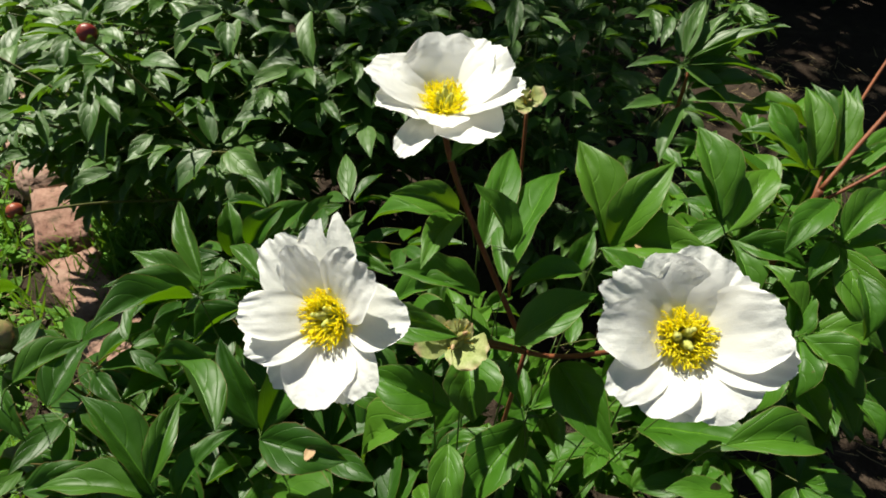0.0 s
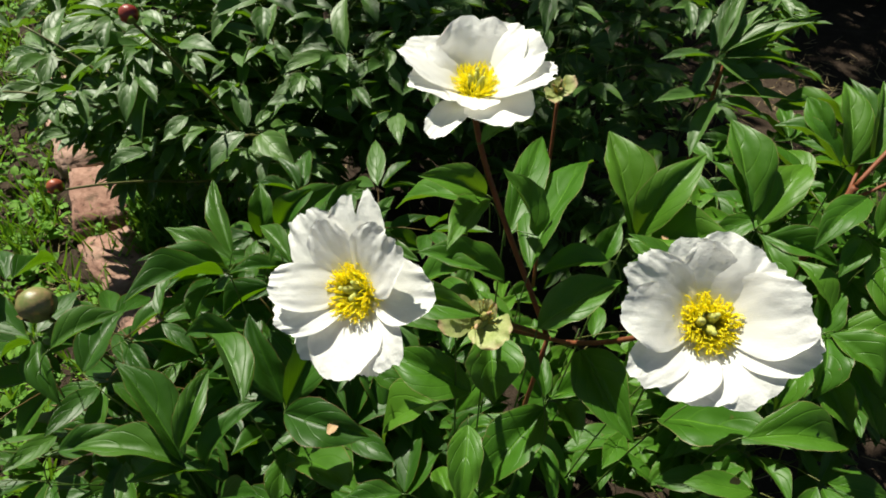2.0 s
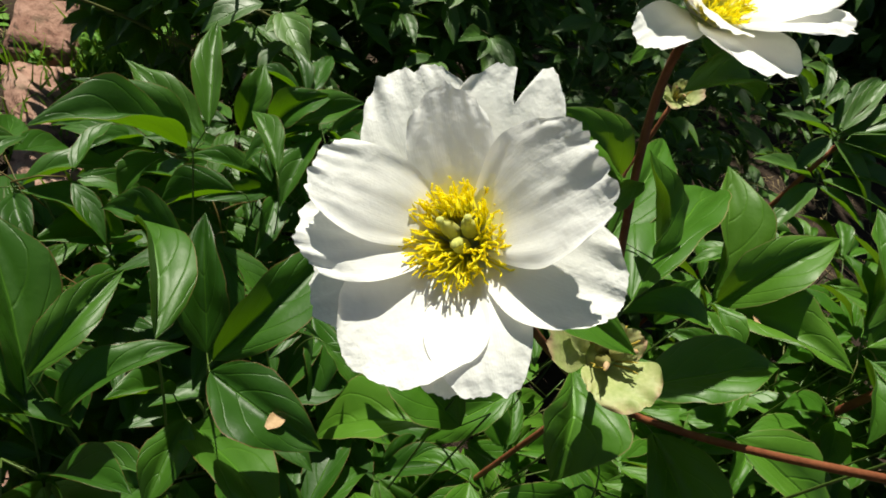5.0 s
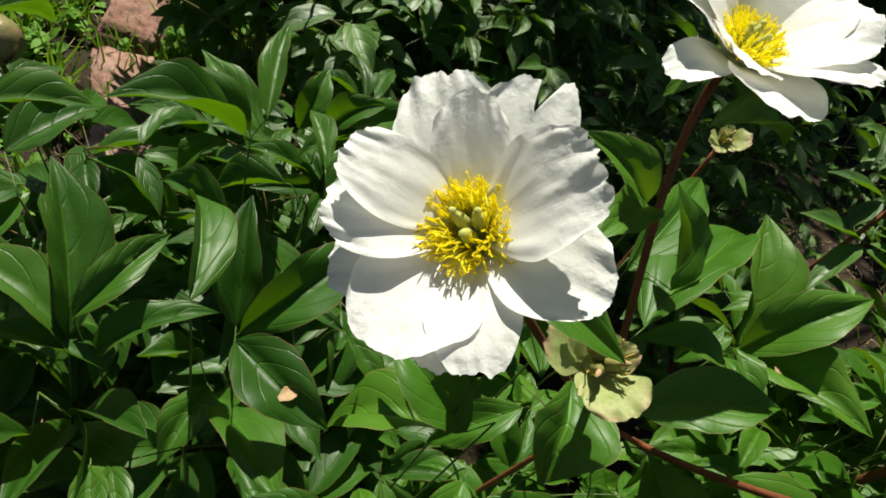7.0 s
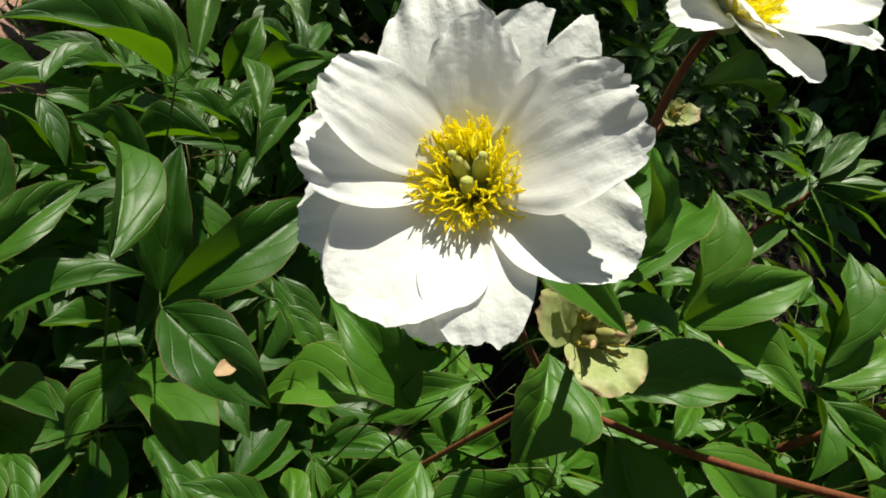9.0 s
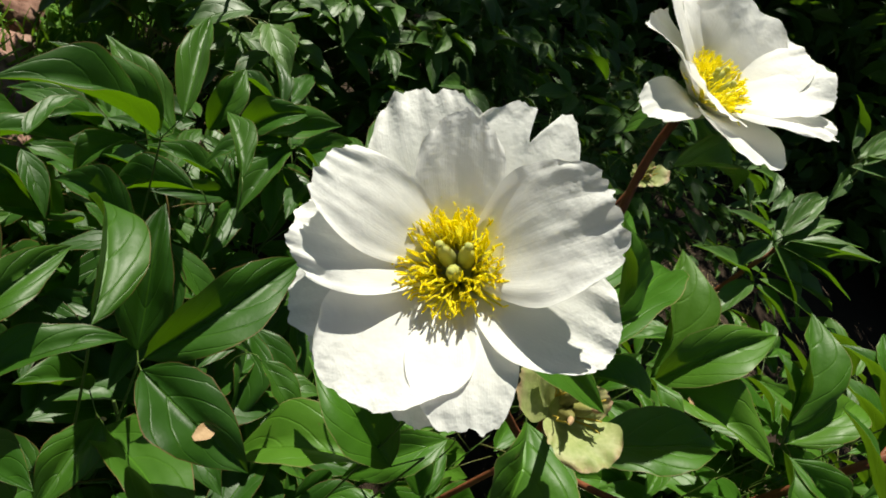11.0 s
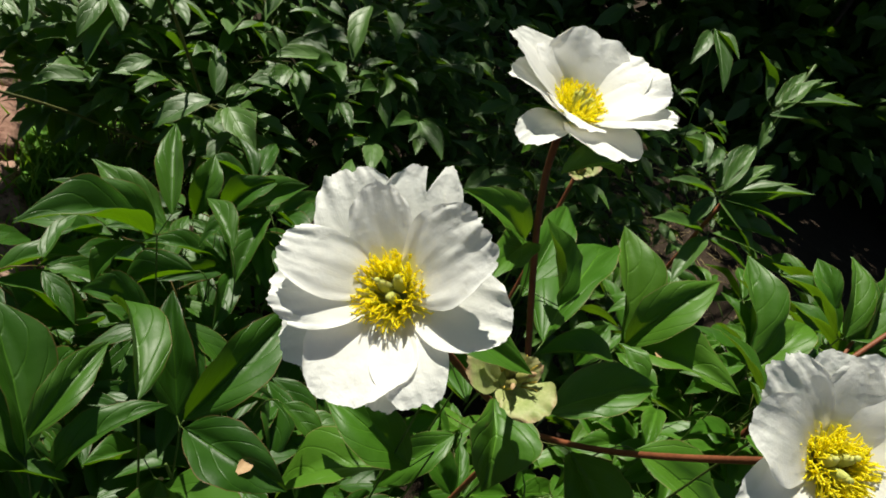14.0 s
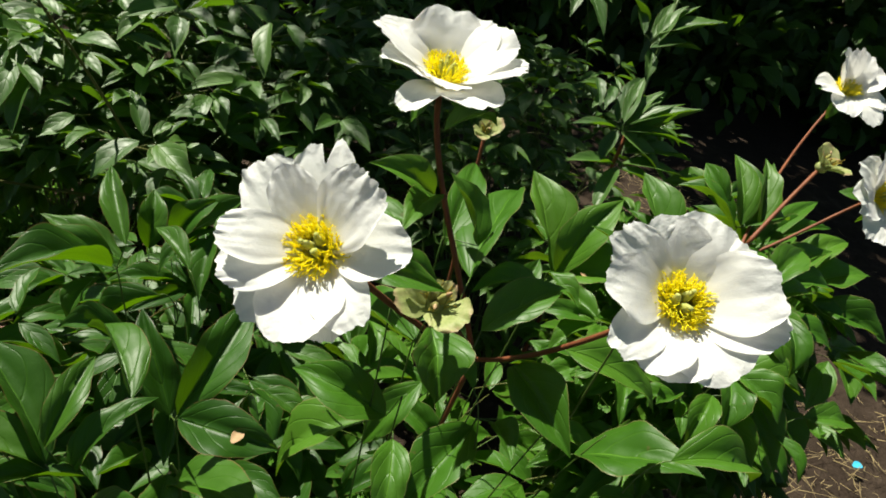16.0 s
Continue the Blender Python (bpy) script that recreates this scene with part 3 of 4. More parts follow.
spent_head((0.110, 0.387, 0.735), (-0.05, -0.50, 0.85), (0.172, 0.487, 0.597), 1.0, "spent peony head with swollen carpels and pale sepals", 1)
spent_head((0.164, 0.771, 0.686), (-0.1, -0.5, 0.85), (0.175, 0.730, 0.40), 0.85, "small spent peony head on a thin stem", 2)
spent_head((0.535, 0.735, 0.760), (0.1, -0.3, 0.9), (0.458, 0.666, 0.673), 0.95, "withered peony head with drooping pale sepals", 3)
far_bloom = peony_flower(
    (0.602, 0.872, 0.816), (-0.02, -0.34, 0.92), (0.0, 0.9, 0.3),
    [(-60, 46, 0.054, 0.040, 0.50, 0.10, 1.0, 0.0), (-25, 50, 0.054, 0.036, 0.50, 0.10, 1.0, 0.1), (20, 40, 0.050, 0.042, 0.45, 0.20, 0.8, 0.0),
     (60, 24, 0.050, 0.044, 0.45, 0.25, 0.8, 0.0), (105, 6, 0.052, 0.044, 0.40, 0.40, 0.8, 0.0), (150, 0, 0.054, 0.044, 0.40, 0.45, 0.8, 0.0),
     (200, 2, 0.050, 0.040, 0.40, 0.40, 0.8, 0.0), (250, 10, 0.050, 0.040, 0.40, 0.30, 0.8, 0.0)],
    (0.455, 0.665, 0.660), (-0.02, 0.0, 0.0), "white peony flower seen from its side on a long red stem", 150, 0.9, 4, thick=0.0016)
side_bloom = peony_flower(
    (0.560, 0.660, 0.768), (0.10, -0.66, 0.74), (0.0, 0.7, 0.7),
    [(0, 36, 0.056, 0.052, 0.50, 0.20, 0.8, 0.0), (50, 26, 0.056, 0.048, 0.45, 0.25, 0.8, 0.0), (100, 14, 0.056, 0.046, 0.45, 0.30, 0.8, 0.0),
     (150, 8, 0.056, 0.046, 0.45, 0.40, 0.7, 0.0), (200, 8, 0.054, 0.046, 0.45, 0.40, 0.7, 0.0), (245, 14, 0.052, 0.044, 0.45, 0.35, 0.8, 0.0),
     (285, 22, 0.054, 0.046, 0.45, 0.30, 0.8, 0.0), (325, 32, 0.054, 0.046, 0.50, 0.20, 0.8, 0.0)],
    (0.458, 0.664, 0.655), (0.0, 0.0, -0.01), "open white peony flower at the edge of the plant", 170, 0.95, 5, thick=0.0016)

front_plant = plant((0.13, 0.50, 0.0), "leafy peony plant with fresh green leaves below white flowers")
left_plant = plant((-0.06, 0.52, 0.0), "peony plant with glossy dark green leaves and reddish rims")
right_plant = plant((0.46, 0.72, 0.0), "light green peony plant with red stems and white flowers")
back_plant = plant((0.40, 1.00, 0.0), "narrow-leaved peony shoot in front of dark shade")
bush = plant((-0.35, 1.15, 0.0), "dense peony bush with many small shiny leaves and dark red buds")
stem_between("main_stem", front_plant.location, (0.172, 0.487, 0.600), 0.0030, 0.0022, MAT_STEM, front_plant, (0.01, 0.02, 0))
stem_between("main_stem", left_plant.location, (-0.06, 0.42, 0.47), 0.0036, 0.0012, MAT_STEM_GREEN, left_plant, (0.01, 0.02, 0))
for owner, top, r in ((right_plant, (0.457, 0.664, 0.672), 0.004), (back_plant, (0.39, 0.95, 0.66), 0.003)):
    stem_between("main_stem", owner.location, top, r * 1.3, r, MAT_STEM, owner, (0.01, 0.02, 0))
stem_between("main_stem", (0.39, 0.95, 0.655), (0.422, 1.071, 0.831), 0.0030, 0.0022, MAT_STEM_GREEN, back_plant, (0.0, 0.0, -0.01))


def shoots(owner, rng, places, sizes, blades, singles, material, leaves=(6, 9), sets=(3, 5), aspect=0.38, start=0.35):
    """Leafy shoots from (foot, tip) pairs. The first leaves are parts of their own; the rest is one joined mass."""
    mass = bmesh.new()
    made = 0
    for foot, tip in places:
        foot, tip = Vector(foot), Vector(tip)
        lean = Vector((tip.x - foot.x, tip.y - foot.y, 0))
        pts = bezier(foot, foot.lerp(tip, 0.3) + Vector((0, 0, 0.08)) - lean * 0.15, foot.lerp(tip, 0.75) + Vector((0, 0, 0.05)), tip, 12)
        part("shoot", tube(bmesh.new(), pts, 0.0018, 0.0006, 6), MAT_STEM_GREEN, owner)
        count = rng.randint(*leaves)
        turn = rng.uniform(0, 6.28)
        for k in range(count):
            f = start + (1 - start) * (k + 1) / count
            p = pts[min(11, int(f * 12))].lerp(pts[min(12, int(f * 12) + 1)], f * 12 % 1)
            turn += 2.4 + rng.uniform(-0.4, 0.4)
            out = Vector((math.cos(turn), math.sin(turn), 0)) + lean * 0.8
            out.z = 0
            out = out.normalized() if out.length > 0.01 else Vector((1, 0, 0))
            size = rng.uniform(*sizes)
            node = p + out * size * rng.uniform(0.5, 0.9) + Vector((0, 0, size * rng.uniform(0.1, 0.6)))
            lets = []
            n = rng.choice(sets)
            for q in range(n):
                side = (q - (n - 1) / 2) * rng.uniform(0.55, 0.8)
                way = Matrix.Rotation(side, 3, "Z") @ out
                long = size * rng.uniform(0.8, 1.15) * (1.0 if abs(side) < 0.3 else 0.88)
                base = node + way * size * 0.10
                drop = rng.uniform(-0.55, 0.35) - 0.12 * abs(side)
                lets.append((base, base + (way + Vector((0, 0, drop))).normalized() * long, long * aspect * rng.uniform(0.85, 1.15), rng.uniform(-28, 28)))
            if made < singles:
                leaf(owner, node, p, lets, blades, MAT_STEM_GREEN, 0.0005)
                made += n
            else:
                tube(mass, [p, p.lerp(node, 0.5) + Vector((0, 0, 0.004)), node], 0.0008, 0.0006, 4)
                for base, end, width, roll in lets:
                    m = blade_pose(base, end, width, roll)
                    blade(mass, 1.0, 1.0, rng.uniform(0.35, 0.90), rng.uniform(0.04, 0.26), rng.uniform(0.03, 0.08), rng.uniform(-0.6, 0.6), rng.randint(0, 999), 7, 4, m)
    if mass.verts:
        tagged(part("foliage", mass, material, owner), kind="stuff")
    else:
        mass.free()


def spread(rng, centre, radii, foot, foot_r, high, fall, count, rough=0.04):
    """Feet near one crown and tips over a dome."""
    out = []
    while len(out) < count:
        a, b = rng.uniform(-1, 1), rng.uniform(-1, 1)
        if a * a + b * b > 1:
            continue
        tip = (centre[0] + a * radii[0], centre[1] + b * radii[1], high - fall * (a * a + b * b) + rng.uniform(-rough, rough))
        f = rng.uniform(0, 6.28)
        out.append(((foot[0] + foot_r * math.cos(f) + a * radii[0] * 0.35, foot[1] + foot_r * math.sin(f) + b * radii[1] * 0.35, 0.0), tip))
    return out


leaf(left_plant, (-0.051, 0.404, 0.551), (-0.053, 0.433, 0.319), [
    ((-0.042, 0.386, 0.579), (0.033, 0.376, 0.578), 0.038, 24),
    ((-0.060, 0.419, 0.536), (-0.104, 0.475, 0.590), 0.032, -21),
    ((-0.050, 0.406, 0.555), (-0.021, 0.505, 0.593), 0.038, 21),
], BLADES)
leaf(left_plant, (-0.087, 0.327, 0.586), (-0.081, 0.374, 0.328), [
    ((-0.100, 0.329, 0.606), (-0.097, 0.389, 0.625), 0.022, 9),
    ((-0.087, 0.327, 0.584), (-0.050, 0.375, 0.613), 0.023, -9),
    ((-0.089, 0.322, 0.588), (-0.180, 0.316, 0.604), 0.031, 15),
    ((-0.074, 0.325, 0.589), (-0.132, 0.303, 0.595), 0.023, 24),
], BLADES)
leaf(left_plant, (-0.067, 0.373, 0.603), (-0.065, 0.409, 0.332), [
    ((-0.067, 0.372, 0.609), (-0.131, 0.442, 0.593), 0.033, 30),
], BLADES)
leaf(left_plant, (-0.059, 0.401, 0.482), (-0.059, 0.430, 0.302), [
    ((-0.053, 0.393, 0.497), (-0.043, 0.337, 0.486), 0.027, 0),
    ((-0.050, 0.397, 0.485), (0.036, 0.335, 0.561), 0.043, 0),
    ((-0.073, 0.410, 0.483), (-0.099, 0.375, 0.508), 0.023, 24),
], BLADES)
leaf(left_plant, (-0.188, 0.373, 0.589), (-0.157, 0.409, 0.329), [
    ((-0.213, 0.386, 0.596), (-0.209, 0.452, 0.601), 0.030, 0),
    ((-0.098, 0.324, 0.597), (-0.162, 0.373, 0.642), 0.031, 24),
    ((-0.256, 0.406, 0.592), (-0.210, 0.450, 0.596), 0.030, 0),
], BLADES)
leaf(left_plant, (-0.154, 0.540, 0.567), (-0.131, 0.535, 0.323), [
    ((-0.151, 0.526, 0.580), (-0.206, 0.448, 0.613), 0.036, 6),
    ((-0.157, 0.542, 0.569), (-0.223, 0.504, 0.608), 0.029, -3),
    ((-0.161, 0.568, 0.552), (-0.247, 0.589, 0.570), 0.030, -6),
    ((-0.146, 0.543, 0.593), (-0.193, 0.622, 0.620), 0.023, -20),
    ((-0.159, 0.522, 0.569), (-0.167, 0.479, 0.550), 0.020, 9),
], BLADES)
leaf(left_plant, (-0.148, 0.651, 0.488), (-0.127, 0.619, 0.303), [
    ((-0.191, 0.694, 0.466), (-0.203, 0.744, 0.518), 0.034, 10),
    ((-0.159, 0.680, 0.499), (-0.118, 0.722, 0.540), 0.033, 30),
    ((-0.154, 0.719, 0.456), (-0.084, 0.710, 0.558), 0.057, 27),
    ((-0.133, 0.579, 0.507), (-0.192, 0.558, 0.461), 0.035, -6),
    ((-0.106, 0.587, 0.542), (-0.157, 0.632, 0.549), 0.023, 6),
], BLADES)
leaf(left_plant, (-0.180, 0.546, 0.435), (-0.151, 0.540, 0.290), [
    ((-0.228, 0.636, 0.339), (-0.311, 0.636, 0.343), 0.038, 10),
    ((-0.209, 0.546, 0.412), (-0.231, 0.467, 0.474), 0.047, -12),
    ((-0.106, 0.456, 0.572), (-0.159, 0.450, 0.575), 0.025, -9),
], BLADES)
leaf(left_plant, (-0.107, 0.313, 0.541), (-0.095, 0.364, 0.317), [
    ((-0.192, 0.317, 0.598), (-0.142, 0.341, 0.593), 0.025, 9),
    ((-0.090, 0.320, 0.516), (-0.058, 0.251, 0.573), 0.023, 10),
    ((-0.087, 0.318, 0.521), (-0.031, 0.260, 0.569), 0.031, -33),
    ((-0.082, 0.315, 0.539), (-0.033, 0.310, 0.593), 0.025, -15),
    ((-0.084, 0.290, 0.561), (-0.100, 0.251, 0.570), 0.020, 9),
], BLADES)
leaf(left_plant, (-0.028, 0.333, 0.546), (-0.036, 0.378, 0.318), [
    ((-0.050, 0.293, 0.565), (-0.026, 0.268, 0.566), 0.016, 0),
    ((-0.044, 0.299, 0.566), (-0.013, 0.275, 0.566), 0.017, 0),
    ((-0.003, 0.494, 0.496), (0.048, 0.479, 0.477), 0.026, 0),
    ((0.066, 0.341, 0.562), (0.019, 0.328, 0.560), 0.021, 0),
    ((-0.106, 0.230, 0.569), (-0.082, 0.261, 0.566), 0.018, 0),
], BLADES)
leaf(front_plant, (0.118, 0.458, 0.566), (0.121, 0.469, 0.368), [
    ((0.116, 0.412, 0.690), (0.127, 0.370, 0.664), 0.038, 0),
    ((0.110, 0.462, 0.532), (0.021, 0.480, 0.550), 0.043, -27),
    ((0.110, 0.462, 0.532), (0.026, 0.444, 0.441), 0.054, 9),
    ((0.139, 0.509, 0.533), (0.096, 0.472, 0.472), 0.032, -15),
], BLADES_PALE)
leaf(front_plant, (0.174, 0.421, 0.599), (0.163, 0.441, 0.376), [
    ((0.111, 0.392, 0.593), (0.113, 0.335, 0.567), 0.029, 0),
    ((0.173, 0.420, 0.590), (0.126, 0.352, 0.555), 0.041, 0),
    ((0.194, 0.450, 0.634), (0.233, 0.375, 0.630), 0.039, 24),
    ((0.187, 0.418, 0.602), (0.195, 0.376, 0.613), 0.021, 6),
    ((0.205, 0.423, 0.604), (0.221, 0.399, 0.617), 0.015, 0),
], BLADES_PALE)
leaf(front_plant, (0.257, 0.460, 0.585), (0.226, 0.470, 0.373), [
    ((0.224, 0.447, 0.665), (0.316, 0.442, 0.621), 0.047, 9),
    ((0.292, 0.472, 0.517), (0.370, 0.414, 0.589), 0.056, 9),
], BLADES_PALE)
leaf(front_plant, (0.153, 0.426, 0.678), (0.147, 0.444, 0.396), [
    ((0.153, 0.426, 0.684), (0.210, 0.455, 0.715), 0.033, 6),
], BLADES_PALE)
leaf(front_plant, (0.121, 0.529, 0.686), (0.123, 0.522, 0.398), [
    ((0.146, 0.488, 0.681), (0.200, 0.639, 0.687), 0.053, -36),
    ((0.125, 0.525, 0.680), (0.148, 0.661, 0.693), 0.033, 10),
    ((0.103, 0.513, 0.733), (0.050, 0.500, 0.754), 0.027, -36),
    ((0.100, 0.632, 0.626), (-0.003, 0.662, 0.572), 0.053, 0),
    ((0.102, 0.501, 0.739), (0.082, 0.433, 0.746), 0.024, 0),
    ((0.149, 0.515, 0.694), (0.113, 0.539, 0.741), 0.029, 0),
], BLADES_PALE)
leaf(front_plant, (0.243, 0.607, 0.604), (0.215, 0.581, 0.377), [
    ((0.256, 0.629, 0.605), (0.219, 0.711, 0.676), 0.053, 0),
    ((0.259, 0.627, 0.607), (0.313, 0.675, 0.685), 0.043, 15),
    ((0.261, 0.632, 0.601), (0.350, 0.587, 0.640), 0.049, 24),
    ((0.244, 0.608, 0.619), (0.277, 0.574, 0.609), 0.023, 0),
    ((0.216, 0.537, 0.654), (0.154, 0.509, 0.649), 0.028, 0),
    ((0.227, 0.611, 0.571), (0.245, 0.650, 0.605), 0.025, 0),
], BLADES_PALE)
leaf(front_plant, (0.089, 0.456, 0.662), (0.099, 0.466, 0.392), [
    ((0.050, 0.384, 0.752), (0.112, 0.374, 0.753), 0.023, 35),
    ((0.050, 0.493, 0.634), (0.113, 0.500, 0.662), 0.030, 0),
    ((0.127, 0.511, 0.639), (0.050, 0.500, 0.672), 0.039, -9),
    ((0.115, 0.448, 0.639), (0.054, 0.512, 0.590), 0.047, -3),
], BLADES_PALE)
leaf(front_plant, (0.297, 0.452, 0.574), (0.256, 0.464, 0.370), [
    ((0.410, 0.542, 0.486), (0.470, 0.528, 0.468), 0.029, 0),
    ((0.325, 0.404, 0.613), (0.407, 0.415, 0.593), 0.039, 3),
    ((0.159, 0.410, 0.642), (0.138, 0.439, 0.646), 0.016, 0),
], BLADES_PALE)
leaf(front_plant, (0.093, 0.488, 0.798), (0.093, 0.488, 0.798), [
    ((0.096, 0.490, 0.796), (0.134, 0.516, 0.797), 0.021, 0),
], BLADES_PALE)
leaf(front_plant, (0.236, 0.4, 0.763), (0.246, 0.43, 0.563), [
    ((0.236, 0.4, 0.763), (0.194, 0.426, 0.787), 0.021, 10),
], BLADES_PALE)
leaf(right_plant, (0.455, 0.693, 0.676), (0.456, 0.699, 0.396), [
    ((0.456, 0.690, 0.680), (0.448, 0.763, 0.731), 0.036, 0),
    ((0.478, 0.692, 0.681), (0.487, 0.767, 0.734), 0.031, 9),
    ((0.447, 0.688, 0.679), (0.384, 0.725, 0.694), 0.034, 0),
    ((0.434, 0.701, 0.692), (0.414, 0.749, 0.718), 0.026, -33),
    ((0.461, 0.691, 0.680), (0.524, 0.722, 0.685), 0.033, 6),
], BLADES_PALE)
leaf(right_plant, (0.368, 0.626, 0.634), (0.391, 0.649, 0.385), [
    ((0.360, 0.632, 0.648), (0.335, 0.711, 0.705), 0.046, 0),
    ((0.369, 0.626, 0.640), (0.416, 0.688, 0.677), 0.040, 0),
    ((0.363, 0.630, 0.645), (0.322, 0.680, 0.673), 0.033, 0),
    ((0.376, 0.619, 0.633), (0.441, 0.595, 0.629), 0.032, 24),
    ((0.370, 0.620, 0.635), (0.390, 0.565, 0.603), 0.031, 0),
], BLADES_PALE)
leaf(right_plant, (0.457, 0.605, 0.659), (0.458, 0.633, 0.391), [
    ((0.449, 0.627, 0.688), (0.398, 0.575, 0.663), 0.031, 0),
    ((0.459, 0.597, 0.657), (0.487, 0.533, 0.613), 0.038, 36),
    ((0.450, 0.600, 0.661), (0.423, 0.560, 0.646), 0.023, 0),
    ((0.461, 0.601, 0.661), (0.508, 0.652, 0.687), 0.034, 0),
    ((0.467, 0.598, 0.657), (0.525, 0.615, 0.648), 0.028, 0),
], BLADES_PALE)
leaf(right_plant, (0.441, 0.533, 0.597), (0.446, 0.579, 0.376), [
    ((0.433, 0.524, 0.595), (0.473, 0.463, 0.553), 0.039, 21),
    ((0.426, 0.544, 0.616), (0.393, 0.587, 0.636), 0.026, 0),
    ((0.457, 0.547, 0.618), (0.513, 0.570, 0.615), 0.028, 0),
    ((0.418, 0.525, 0.597), (0.432, 0.579, 0.627), 0.029, 0),
    ((0.471, 0.519, 0.588), (0.501, 0.474, 0.562), 0.028, 0),
], BLADES_PALE)
leaf(right_plant, (0.589, 0.718, 0.590), (0.557, 0.719, 0.374), [
    ((0.579, 0.729, 0.609), (0.650, 0.770, 0.653), 0.040, 0),
    ((0.575, 0.721, 0.596), (0.687, 0.746, 0.626), 0.048, 0),
    ((0.592, 0.713, 0.589), (0.651, 0.675, 0.574), 0.033, 0),
    ((0.614, 0.710, 0.588), (0.698, 0.673, 0.580), 0.043, 24),
], BLADES_PALE)
leaf(right_plant, (0.443, 0.506, 0.604), (0.447, 0.559, 0.377), [
    ((0.411, 0.498, 0.593), (0.440, 0.454, 0.565), 0.028, 27),
    ((0.401, 0.502, 0.598), (0.376, 0.463, 0.567), 0.026, 3),
    ((0.465, 0.483, 0.583), (0.483, 0.447, 0.563), 0.021, 0),
    ((0.487, 0.493, 0.602), (0.543, 0.500, 0.593), 0.026, 9),
    ((0.451, 0.547, 0.672), (0.454, 0.502, 0.637), 0.026, 0),
], BLADES_PALE)
leaf(back_plant, (0.378, 0.900, 0.627), (0.390, 0.950, 0.655), [
    ((0.377, 0.894, 0.623), (0.347, 0.823, 0.578), 0.027, 30),
    ((0.379, 0.893, 0.622), (0.441, 0.865, 0.616), 0.020, 0),
    ((0.382, 0.899, 0.628), (0.475, 0.887, 0.635), 0.028, 0),
    ((0.371, 0.895, 0.625), (0.293, 0.866, 0.626), 0.025, 0),
], BLADES_BUSH)
leaf(back_plant, (0.384, 0.920, 0.646), (0.390, 0.950, 0.655), [
    ((0.384, 0.909, 0.639), (0.495, 0.940, 0.639), 0.035, 0),
    ((0.380, 0.914, 0.644), (0.440, 0.952, 0.654), 0.022, 6),
    ((0.386, 0.920, 0.649), (0.506, 0.999, 0.700), 0.046, -21),
], BLADES_BUSH)
leaf(back_plant, (0.381, 0.945, 0.669), (0.390, 0.950, 0.655), [
    ((0.365, 0.939, 0.670), (0.398, 1.011, 0.718), 0.028, -9),
    ((0.390, 0.946, 0.676), (0.441, 1.004, 0.709), 0.025, 0),
], BLADES_BUSH)
leaf(back_plant, (0.392, 1.011, 0.769), (0.407, 1.014, 0.747), [
    ((0.388, 1.003, 0.764), (0.471, 1.022, 0.775), 0.026, 3),
    ((0.395, 1.015, 0.782), (0.498, 1.046, 0.816), 0.034, 0),
    ((0.398, 1.008, 0.773), (0.437, 1.058, 0.822), 0.024, -21),
    ((0.376, 1.014, 0.777), (0.363, 1.061, 0.810), 0.017, -3),
], BLADES_BUSH)
leaf(back_plant, (0.345, 0.975, 0.707), (0.395, 0.969, 0.683), [
    ((0.326, 0.977, 0.712), (0.329, 0.929, 0.688), 0.016, 0),
    ((0.353, 0.974, 0.707), (0.337, 0.927, 0.685), 0.016, 0),
], BLADES_BUSH)
leaf(back_plant, (0.182, 0.960, 0.695), (0.182, 1.008, 0.501), [
    ((0.182, 0.958, 0.701), (0.219, 0.928, 0.694), 0.014, 0),
], BLADES_BUSH)
leaf(back_plant, (0.147, 0.972, 0.710), (0.147, 1.021, 0.516), [
    ((0.147, 0.971, 0.716), (0.145, 0.908, 0.678), 0.022, 0),
], BLADES_BUSH)
leaf(right_plant, (0.497, 0.72, 0.645), (0.456, 0.699, 0.43), [
    ((0.494, 0.72, 0.648), (0.472, 0.8, 0.717), 0.032, 0),
    ((0.496, 0.72, 0.651), (0.521, 0.8, 0.719), 0.030, -10),
    ((0.503, 0.72, 0.648), (0.593, 0.74, 0.68), 0.030, 6),
    ((0.495, 0.71, 0.644), (0.433, 0.76, 0.657), 0.032, 8),
    ((0.5, 0.71, 0.646), (0.588, 0.78, 0.692), 0.026, 0),
], BLADES_PALE)
leaf(right_plant, (0.507, 0.68, 0.624), (0.47, 0.66, 0.43), [
    ((0.507, 0.68, 0.626), (0.597, 0.72, 0.661), 0.034, 0),
    ((0.505, 0.67, 0.626), (0.6, 0.68, 0.626), 0.034, 10),
    ((0.497, 0.64, 0.628), (0.546, 0.58, 0.571), 0.040, -12),
    ((0.495, 0.66, 0.629), (0.473, 0.7, 0.618), 0.030, 0),
    ((0.503, 0.62, 0.622), (0.571, 0.6, 0.603), 0.034, 6),
], BLADES_PALE)
leaf(right_plant, (0.413, 0.52, 0.615), (0.42, 0.56, 0.36), [
    ((0.418, 0.52, 0.609), (0.404, 0.47, 0.582), 0.032, 0),
    ((0.419, 0.52, 0.614), (0.457, 0.48, 0.6), 0.036, 8),
    ((0.43, 0.53, 0.61), (0.495, 0.52, 0.604), 0.034, 0),
], BLADES_PALE)
